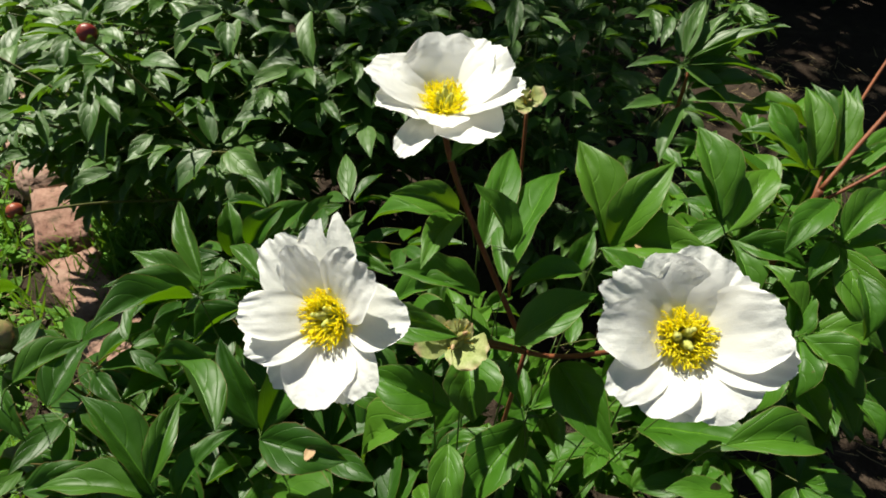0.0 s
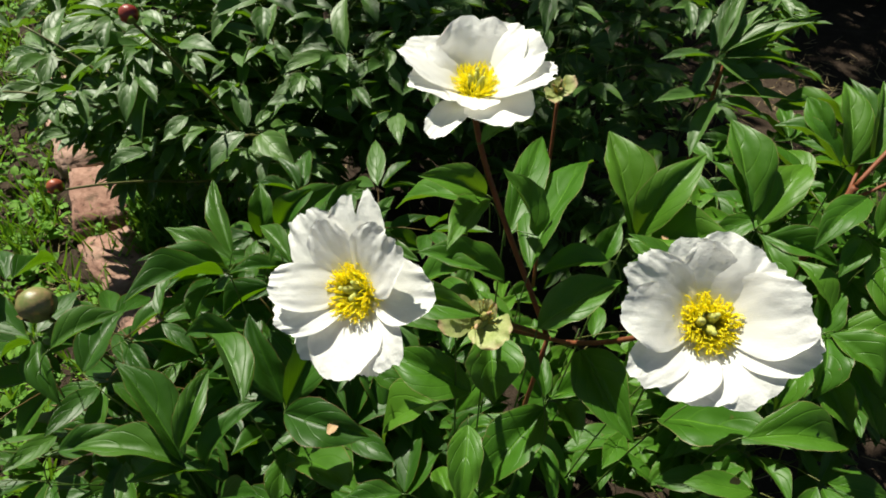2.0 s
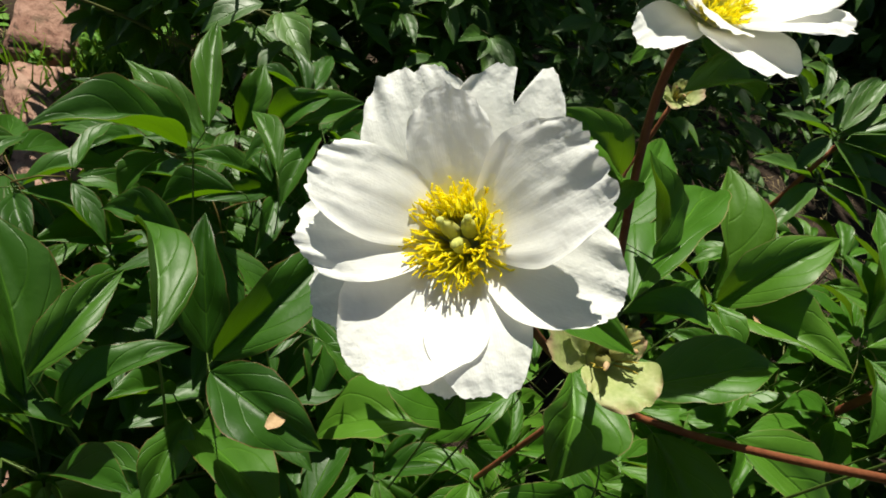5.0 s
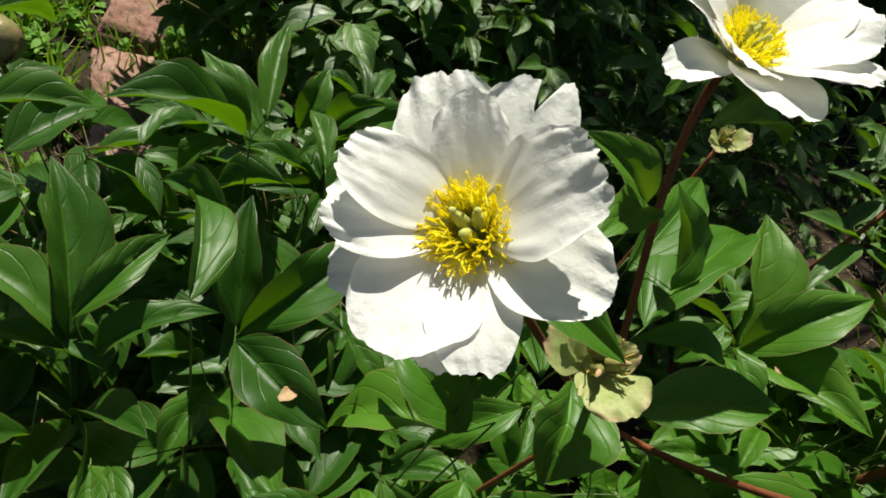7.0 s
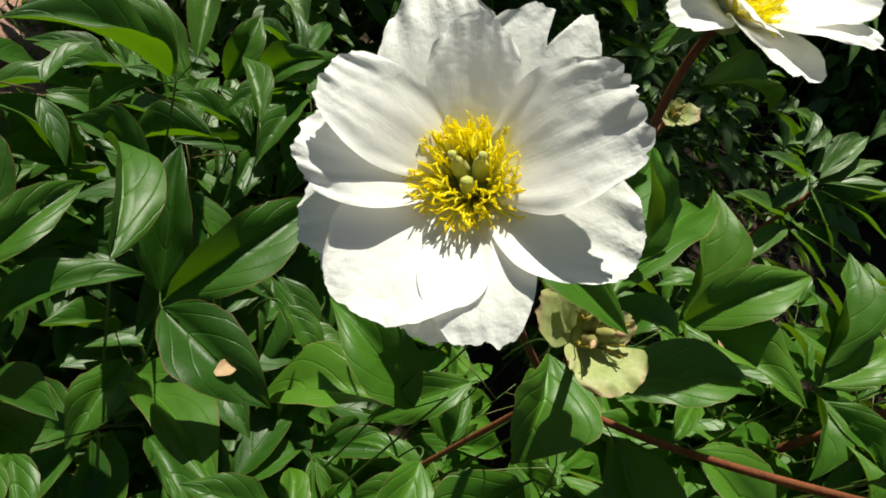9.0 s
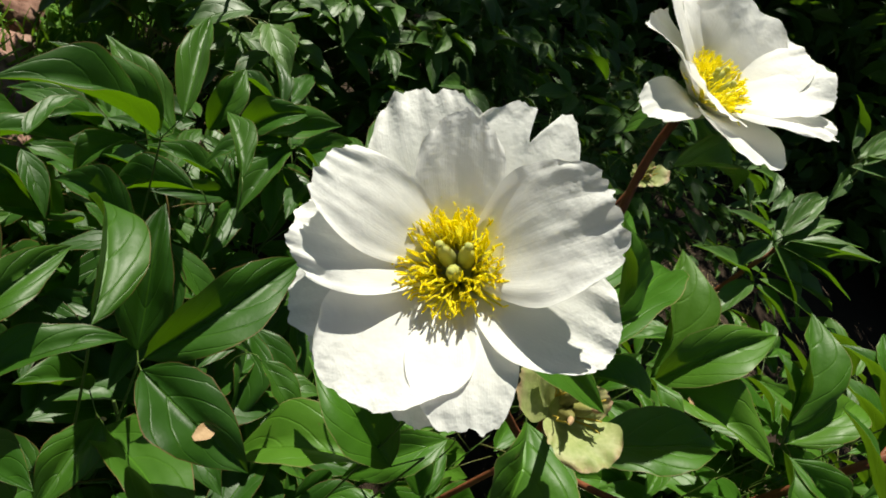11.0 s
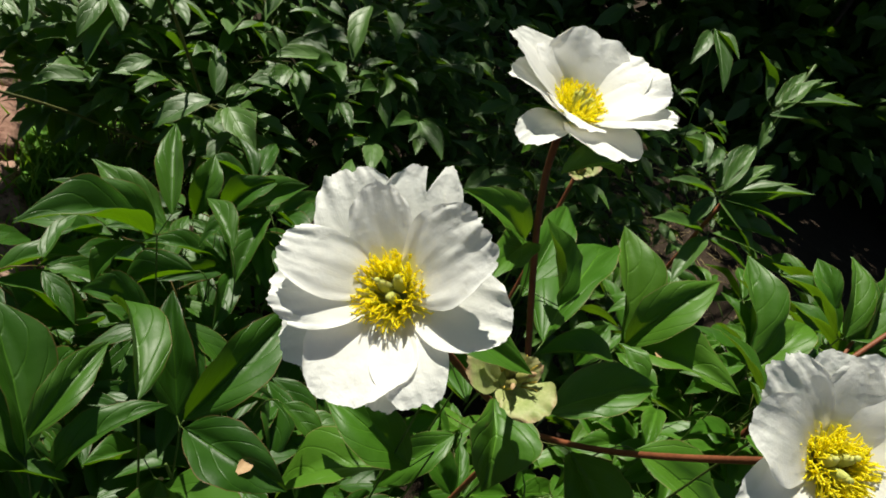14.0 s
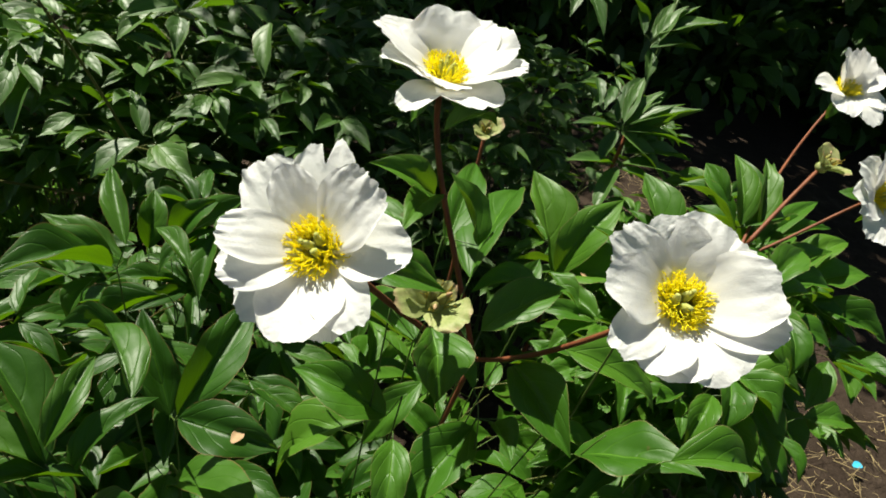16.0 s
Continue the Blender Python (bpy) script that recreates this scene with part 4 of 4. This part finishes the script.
leaf(back_plant, (0.371, 0.93, 0.663), (0.395, 0.969, 0.683), [
    ((0.372, 0.93, 0.661), (0.447, 0.88, 0.62), 0.026, 10),
    ((0.377, 0.93, 0.663), (0.469, 0.9, 0.676), 0.022, 0),
    ((0.376, 0.93, 0.669), (0.469, 0.93, 0.721), 0.024, 0),
    ((0.377, 0.93, 0.672), (0.452, 0.95, 0.716), 0.022, -10),
    ((0.364, 0.92, 0.665), (0.346, 0.89, 0.619), 0.020, 0),
    ((0.36, 0.92, 0.669), (0.295, 0.91, 0.662), 0.018, 0),
    ((0.372, 0.93, 0.674), (0.394, 0.99, 0.726), 0.022, -12),
    ((0.378, 0.94, 0.669), (0.429, 0.98, 0.719), 0.020, 0),
], BLADES_BUSH)
leaf(back_plant, (0.356, 1.0, 0.692), (0.395, 0.969, 0.69), [
    ((0.355, 1.0, 0.695), (0.306, 0.98, 0.698), 0.018, 0),
    ((0.359, 1.0, 0.687), (0.329, 0.96, 0.673), 0.018, 0),
    ((0.353, 1.0, 0.705), (0.37, 0.98, 0.676), 0.016, 0),
], BLADES_BUSH)
leaf(back_plant, (0.393, 1.02, 0.762), (0.407, 1.014, 0.747), [
    ((0.395, 1.02, 0.761), (0.462, 1.0, 0.779), 0.020, 0),
    ((0.395, 1.02, 0.758), (0.395, 0.98, 0.722), 0.020, 0),
    ((0.395, 1.02, 0.768), (0.481, 1.02, 0.82), 0.022, 0),
    ((0.393, 1.02, 0.772), (0.455, 1.06, 0.826), 0.022, -12),
    ((0.391, 1.02, 0.772), (0.422, 1.08, 0.818), 0.018, 0),
    ((0.384, 1.04, 0.778), (0.341, 1.05, 0.819), 0.024, 14),
], BLADES_BUSH)
leaf(back_plant, (0.284, 1.08, 0.814), (0.36, 1.12, 0.62), [
    ((0.284, 1.08, 0.814), (0.318, 1.0, 0.763), 0.028, 0),
    ((0.287, 1.08, 0.812), (0.323, 1.04, 0.8), 0.018, 0),
    ((0.281, 1.08, 0.809), (0.267, 1.02, 0.772), 0.020, 0),
], BLADES_BUSH)
leaf(bush, (-0.264, 0.889, 0.501), (-0.264, 0.911, 0.457), [
    ((-0.255, 0.878, 0.497), (-0.188, 0.833, 0.474), 0.039, 18),
    ((-0.262, 0.885, 0.505), (-0.242, 0.920, 0.513), 0.019, 0),
    ((-0.249, 0.909, 0.529), (-0.197, 0.933, 0.524), 0.026, 0),
    ((-0.275, 0.883, 0.504), (-0.314, 0.940, 0.539), 0.025, 9),
    ((-0.278, 0.877, 0.498), (-0.317, 0.813, 0.460), 0.039, -3),
], BLADES_BUSH)
leaf(bush, (-0.280, 1.017, 0.635), (-0.280, 1.039, 0.590), [
    ((-0.274, 1.009, 0.634), (-0.260, 0.955, 0.604), 0.029, -9),
    ((-0.300, 1.010, 0.636), (-0.336, 0.949, 0.601), 0.036, 0),
    ((-0.280, 1.020, 0.646), (-0.339, 0.975, 0.627), 0.035, -27),
    ((-0.267, 1.019, 0.643), (-0.213, 0.989, 0.635), 0.029, 0),
], BLADES_BUSH)
leaf(bush, (-0.147, 1.023, 0.633), (-0.147, 1.045, 0.588), [
    ((-0.151, 1.032, 0.651), (-0.134, 0.955, 0.597), 0.032, 30),
    ((-0.130, 1.034, 0.652), (-0.093, 0.993, 0.634), 0.027, 0),
    ((-0.159, 0.994, 0.611), (-0.130, 0.958, 0.600), 0.021, 0),
], BLADES_BUSH)
leaf(bush, (-0.411, 0.957, 0.580), (-0.411, 0.979, 0.535), [
    ((-0.422, 0.975, 0.607), (-0.471, 0.998, 0.610), 0.025, 0),
    ((-0.398, 0.925, 0.554), (-0.460, 0.949, 0.558), 0.031, 0),
    ((-0.394, 0.957, 0.587), (-0.326, 0.941, 0.592), 0.032, 15),
    ((-0.432, 0.959, 0.592), (-0.475, 0.940, 0.598), 0.022, 0),
], BLADES_BUSH)
leaf(bush, (-0.437, 0.906, 0.528), (-0.437, 0.928, 0.484), [
    ((-0.478, 0.926, 0.560), (-0.460, 0.889, 0.546), 0.020, 0),
    ((-0.430, 0.913, 0.544), (-0.424, 0.835, 0.488), 0.033, 24),
    ((-0.421, 0.841, 0.469), (-0.469, 0.799, 0.453), 0.030, -15),
    ((-0.418, 0.885, 0.514), (-0.378, 0.907, 0.509), 0.021, 0),
    ((-0.367, 0.884, 0.510), (-0.391, 0.841, 0.492), 0.024, -21),
    ((-0.505, 0.970, 0.607), (-0.498, 0.921, 0.579), 0.023, 0),
], BLADES_BUSH)
grow = random.Random(31)
shoots(front_plant, grow, spread(grow, (0.17, 0.52), (0.27, 0.28), (0.13, 0.50), 0.03, 0.36, 0.09, 15), (0.075, 0.10), BLADES_PALE, 170, MAT_LEAF_PALE, (5, 8), (3, 4), 0.40, 0.30)
shoots(left_plant, grow, spread(grow, (-0.11, 0.44), (0.23, 0.26), (-0.08, 0.50), 0.03, 0.36, 0.10, 20), (0.07, 0.10), BLADES, 200, MAT_LEAF, (5, 8), (3, 4), 0.40, 0.30)
shoots(left_plant, grow, spread(grow, (-0.12, 0.70), (0.11, 0.12), (-0.10, 0.64), 0.03, 0.50, 0.08, 9), (0.07, 0.092), BLADES, 80, MAT_LEAF, (5, 7), (3, 5), 0.33, 0.30)
shoots(left_plant, grow, spread(grow, (-0.31, 0.44), (0.09, 0.12), (-0.22, 0.50), 0.03, 0.50, 0.06, 7), (0.07, 0.09), BLADES, 60, MAT_LEAF, (4, 6), (3, 4), 0.36, 0.30)
shoots(right_plant, grow, spread(grow, (0.52, 0.80), (0.19, 0.23), (0.50, 0.78), 0.03, 0.58, 0.10, 32), (0.06, 0.085), BLADES_PALE, 220, MAT_LEAF_PALE, (5, 8), (3, 4), 0.40, 0.30)
shoots(right_plant, grow, spread(grow, (0.50, 0.60), (0.13, 0.15), (0.47, 0.66), 0.03, 0.44, 0.08, 9), (0.06, 0.085), BLADES_PALE, 80, MAT_LEAF_PALE, (5, 7), (3, 4), 0.40, 0.30)
shoots(bush, grow, spread(grow, (-0.44, 1.24), (0.46, 0.38), (-0.42, 1.28), 0.12, 0.60, 0.16, 52, 0.05), (0.066, 0.092), BLADES_BUSH, 200, MAT_LEAF_BUSH, (8, 11), (3, 5), 0.36, 0.25)
shoots(bush, grow, spread(grow, (-0.80, 1.22), (0.15, 0.17), (-0.66, 1.34), 0.05, 0.42, 0.06, 4, 0.05), (0.06, 0.085), BLADES_BUSH, 0, MAT_LEAF_BUSH, (6, 8), (3, 5), 0.36, 0.3)
shoots(bush, grow, spread(grow, (0.02, 1.15), (0.26, 0.30), (0.0, 1.2), 0.08, 0.55, 0.14, 8, 0.05), (0.05, 0.07), BLADES_BUSH, 60, MAT_LEAF_BUSH, (7, 9), (3, 4), 0.36, 0.3)
shoots(bush, grow, spread(grow, (-0.66, 1.02), (0.13, 0.13), (-0.56, 1.16), 0.05, 0.44, 0.07, 9, 0.04), (0.06, 0.085), BLADES_BUSH, 40, MAT_LEAF_BUSH, (6, 8), (3, 5), 0.36, 0.3)
shoots(bush, grow, spread(grow, (-0.40, 1.12), (0.13, 0.08), (-0.40, 1.16), 0.05, 0.46, 0.08, 8, 0.05), (0.055, 0.08), BLADES_BUSH, 0, MAT_LEAF_BUSH, (6, 8), (3, 5), 0.36, 0.3)
shoots(bush, grow, spread(grow, (-0.10, 1.62), (0.60, 0.30), (-0.1, 1.7), 0.10, 0.62, 0.12, 34, 0.06), (0.06, 0.085), BLADES_BUSH, 0, MAT_LEAF_BUSH, (8, 10), (3, 5), 0.36, 0.25)
shoots(back_plant, grow, spread(grow, (0.34, 1.18), (0.28, 0.28), (0.36, 1.1), 0.05, 0.44, 0.12, 16, 0.06), (0.05, 0.075), BLADES_BUSH, 120, MAT_LEAF_BUSH, (6, 8), (3, 4), 0.36, 0.3)
shoots(back_plant, grow, spread(grow, (0.20, 1.16), (0.17, 0.14), (0.26, 1.12), 0.04, 0.62, 0.10, 11, 0.06), (0.05, 0.075), BLADES_BUSH, 60, MAT_LEAF_BUSH, (6, 9), (3, 4), 0.36, 0.3)
shoots(back_plant, grow, spread(grow, (0.42, 1.75), (0.36, 0.34), (0.42, 1.8), 0.10, 0.50, 0.12, 22, 0.06), (0.055, 0.08), BLADES_BUSH, 0, MAT_LEAF_BUSH, (7, 9), (3, 5), 0.32, 0.25)


def bud(centre, size, foot, label, green):
    """A round peony bud with overlapping scales on a thin stalk."""
    ob = thing("peony_bud", foot, label, "bud", "dark red peony buds")
    c = Vector(centre)
    stem_between("stem", foot, c - Vector((0, 0, size * 0.8)), 0.0022, 0.0018, MAT_STEM_OLIVE, ob, (0.0, 0.0, 0.01))
    bm = bmesh.new()
    bmesh.ops.create_uvsphere(bm, u_segments=16, v_segments=10, radius=size)
    for v in bm.verts:
        v.co += v.co.normalized() * size * 0.07 * noise.noise(v.co * 130)
        v.co = c + v.co
    part("petal_ball", bm, MAT_BUD_GREEN if green else MAT_BUD, ob, "tight petals")
    for k in range(5):
        bm = bmesh.new()
        around, reach = radians(72 * k + 20), radians((118, 92, 126, 84, 104)[k])
        rows = []
        for i in range(9):
            low = reach * i / 8
            half = 0.75 * (1 - (i / 8) ** 2.2) + 0.05
            r = size * (1.05 + 0.035 * (k % 3) + (0.10 * (i / 8) ** 3))
            rows.append([bm.verts.new(c + Vector((r * math.sin(low) * math.cos(around + s * half), r * math.sin(low) * math.sin(around + s * half), -r * math.cos(low)))) for s in (-1, -0.5, 0, 0.5, 1)])
        for a, b in zip(rows, rows[1:]):
            for i in range(4):
                bm.faces.new((a[i], a[i + 1], b[i + 1], b[i]))
        part("sepal", bm, MAT_BUD_GREEN if green else MAT_BUD if k % 2 else MAT_LEAF_BUSH, ob, "sepal wrapped round the bud")
    return ob


bud((-0.362, 0.816, 0.700), 0.0115, (-0.31, 0.93, 0.452), "round dark red peony bud on a leafy stem", False)
bud((-0.279, 0.436, 0.613), 0.0155, (-0.27, 0.50, 0.36), "large green and pink peony bud about to open", True)
bud((-0.537, 0.767, 0.443), 0.0115, (-0.415, 0.9, 0.365), "round dark red peony bud low on the bush", False)

for low, tip in (((-0.478, 0.98, 0.437), (-0.683, 1.0, 0.568)), ((-0.559, 0.96, 0.45), (-0.761, 0.98, 0.45)), ((-0.31, 0.93, 0.452), (-0.16, 1.12, 0.30)), ((-0.415, 0.9, 0.365), (-0.22, 1.10, 0.22))):
    stem_between("shoot", low, tip, 0.0026, 0.0018, MAT_STEM_OLIVE, bush, (0.0, 0.0, 0.012))


def litter(name, place, size, turn, label, material):
    """A curled dry scale lying on a leaf."""
    bm = petal_mesh(size, size * 0.75, 0.25, 0.1, 0.5, 0.0, int(size * 9000), 6, 6)
    bmesh.ops.transform(bm, matrix=Matrix.Translation(place) @ Matrix.Rotation(radians(turn), 4, "Z"), verts=bm.verts)
    ob = part(name, bm, material, None)
    return tagged(ob, label, "petal", "fallen dry petals")


litter("fallen_petal", (0.001, 0.369, 0.5865), 0.0115, 70, "small dry tan petal lying on a leaf", MAT_DRY)
litter("fallen_petal", (0.352, 0.422, 0.507), 0.010, 20, "small dry tan petal lying on a leaf", MAT_DRY)
litter("fallen_petal", (0.283, 0.604, 0.624), 0.009, 110, "small dry tan petal lying on a leaf", MAT_DRY)
litter("fallen_petal", (-0.053, 0.393, 0.499), 0.0035, 10, "tiny dry shreds caught where leaves join", MAT_DRY)
litter("fallen_petal", (0.137, 0.584, 0.673), 0.011, 40, "small dry tan petal lying on a leaf", MAT_DRY)


# ---- shade and the far side of the bed ----
def clumps(name, rng, spots, size, material, parent, aspect=0.45):
    """Many small leaves scattered round spots."""
    bm = bmesh.new()
    for c, r, n in spots:
        for _ in range(n):
            d = Vector((rng.gauss(0, 1), rng.gauss(0, 1), rng.gauss(0, 0.8)))
            base = Vector(c) + d.normalized() * r * rng.uniform(0.35, 1.0)
            way = (d.normalized() + Vector((rng.uniform(-0.9, 0.9), rng.uniform(-0.9, 0.9), rng.uniform(-0.9, 0.3)))).normalized()
            long = size * rng.uniform(0.7, 1.3)
            blade(bm, 1.0, 1.0, 0.5, 0.10, 0.06, 0.2, rng.randint(0, 999), 4, 2, blade_pose(base, base + way * long, long * aspect, rng.uniform(-60, 60)))
    return tagged(part(name, bm, material, parent), kind="stuff")


def added_shade_tree():
    """A tree out of view, added so that its crown shades the soil and bush."""
    rng = random.Random(12)
    tree = thing("tree", (1.8, 5.2, 0), "unseen leafy tree added to cast shade over the soil", "tree")
    part("trunk", tube(bmesh.new(), bezier((1.8, 5.2, -0.05), (1.85, 5.1, 0.7), (1.7, 4.9, 1.3), (1.6, 4.7, 2.0), 16), 0.11, 0.07, 10), MAT_BARK, tree)
    spots = []
    for k in range(116):
        # Clumps sit up-sun of the places to darken; the last 20 shade the bush.
        c = (rng.uniform(-1.08, -0.80), rng.uniform(1.98, 2.25), rng.uniform(2.3, 2.6)) if k >= 112 else (rng.uniform(-1.35, -0.35), rng.uniform(2.45, 3.4), rng.uniform(2.2, 2.9)) if k >= 96 else (rng.uniform(-0.95, 3.3), rng.uniform(2.30, 5.6), rng.uniform(2.3, 3.2)) if k < 74 else (rng.uniform(-2.6, -0.8), rng.uniform(3.15, 5.6), rng.uniform(2.3, 3.2))
        low = Vector(c) - TO_SUN * (c[2] / TO_SUN.z)
        # A gap kept in the added crown lets sun reach the straw.
        if (low - Vector((0.98, 2.02, 0))).length < 0.50:
            continue
        spots.append((c, rng.uniform(0.28, 0.48), 300 if k < 96 else 64 if k < 112 else 62))
        if k % 3 == 0:
            limb = bezier((1.65, 4.8, 1.7), Vector((1.6, 4.7, 2.1)).lerp(Vector(c), 0.3), Vector((1.6, 4.7, 2.3)).lerp(Vector(c), 0.7), c, 10)
            part("limb", tube(bmesh.new(), limb, 0.035, 0.008, 7), MAT_BARK, tree)
    clumps("crown", rng, spots, 0.10, MAT_LEAF_BUSH, tree)


def hedge():
    rng = random.Random(14)
    ob = thing("hedge", (0.9, 4.6, 0), "dark leafy shrubs in deep shade behind the bed", "hedge")
    spots = []
    for k in range(66):
        x = -3.6 + 0.16 * k
        spots.append(((x, 3.6 + 0.35 * math.sin(k * 1.9), rng.uniform(0.2, 0.7)), 0.40, 150))
        spots.append(((x, 4.0 + 0.30 * math.sin(k * 1.3), rng.uniform(0.7, 1.5)), 0.45, 170))
        spots.append(((x, 4.6 + 0.25 * math.sin(k * 2.3), rng.uniform(0.15, 1.7)), 0.50, 330))
        spots.append(((x, 5.4 + 0.25 * math.sin(k * 1.7), rng.uniform(0.15, 1.5)), 0.55, 260))
        if k % 4 == 0:
            part("stem", tube(bmesh.new(), bezier((x, 3.7, -0.02), (x, 3.7, 0.3), (x, 3.8, 0.8), (x, 3.9, 1.4), 6), 0.02, 0.01, 6), MAT_BARK, ob)
    clumps("foliage", rng, spots, 0.13, MAT_LEAF_BUSH, ob)


added_shade_tree()
hedge()


def weeds():
    """Low weeds and grass on both sides of the bricks."""
    rng = random.Random(21)
    bm = bmesh.new()
    for k in range(2600):
        y = rng.uniform(0.15, 2.4) if k < 2000 else rng.uniform(0.60, 1.25)
        x = -0.82 + (1.09 - y) * 0.82 + (rng.choice((rng.gauss(-0.32, 0.22), rng.gauss(0.26, 0.12))) if k < 2000 else rng.uniform(0.10, 0.38))
        c = Vector((x, y, 0.0))
        if rng.random() < (0.45 if k < 2000 else 0.15):
            for _ in range(rng.randint(4, 8)):
                long = rng.uniform(0.05, 0.14)
                way = Vector((rng.uniform(-0.7, 0.7), rng.uniform(-0.7, 0.7), 1)).normalized()
                b = c + Vector((rng.uniform(-0.015, 0.015), rng.uniform(-0.015, 0.015), 0))
                blade(bm, 1.0, 1.0, 0.3, 2.4, 0.02, 0.1, rng.randint(0, 99), 4, 2, blade_pose(b, b + way * long, 0.005, rng.uniform(-180, 180)))
        else:
            h = rng.uniform(0.02, 0.07)
            for _ in range(rng.randint(6, 12)):
                a = rng.uniform(0, 6.28)
                b = c + Vector((math.cos(a) * 0.01, math.sin(a) * 0.01, rng.uniform(0.2, 1) * h))
                long = rng.uniform(0.014, 0.036)
                blade(bm, 1.0, 1.0, 0.2, 0.08, 0.03, 0.1, rng.randint(0, 99), 4, 2, blade_pose(b, b + Vector((math.cos(a), math.sin(a), rng.uniform(-0.2, 0.6))).normalized() * long, long * rng.uniform(0.4, 0.8), rng.uniform(-30, 30)))
    return tagged(part("weeds", bm, MAT_WEED, None), "low green weeds and grass beside the bricks", "weeds", kind="stuff")


def straw():
    rng = random.Random(22)
    bm = bmesh.new()
    for _ in range(1900):
        c = rng.choice(((1.1, 2.1), (1.15, 1.0), (0.95, 0.8), (-0.45, 0.85), (-0.55, 1.05)))
        p = Vector((rng.gauss(c[0], 0.26), rng.gauss(c[1], 0.20), rng.uniform(0.0, 0.03)))
        a = rng.uniform(0, 6.28)
        w = Vector((math.cos(a), math.sin(a), rng.uniform(-0.05, 0.35))) * rng.uniform(0.01, 0.06)
        tube(bm, [p, p + w * 0.5 + Vector((0, 0, rng.uniform(-0.004, 0.004))), p + w], rng.uniform(0.0005, 0.0014), 0.0005, 4)
    return tagged(part("straw", bm, MAT_STRAW, None), "dry straw and stalks lying on the soil", "straw", kind="stuff")


def rubble():
    rng = random.Random(23)
    for k in range(80):
        y = rng.uniform(0.50, 1.35)
        x = -0.82 + (1.09 - y) * 0.82 + rng.uniform(0.08, 0.36)
        bm = bmesh.new()
        bmesh.ops.create_icosphere(bm, subdivisions=2, radius=rng.uniform(0.005, 0.017))
        for v in bm.verts:
            v.co *= 1 + 0.45 * noise.noise(v.co * 60 + Vector((k * 7.0, 0, 0)))
            v.co.z *= 0.7
            v.co += Vector((x, y, 0.008 + 0.02 * noise.noise(Vector((x, y, 0)) * 3)))
        tagged(part("brick_fragment", bm, MAT_RUBBLE, None), "broken orange brick fragment on the soil", "rubble", "brick fragments")


def scrap():
    """A small flattened scrap with a curled rim."""
    bm = petal_mesh(0.026, 0.018, 0.2, 0.05, 0.6, 0.0, 4, 8, 8)
    bmesh.ops.transform(bm, matrix=pose(1.215, 0.995, 0.018, 0, 0, 20), verts=bm.verts)
    tagged(part("foil_scrap", bm, MAT_BLUE, None), "small bright blue scrap lying on the soil", "litter")


weeds()
scrap()
straw()
rubble()
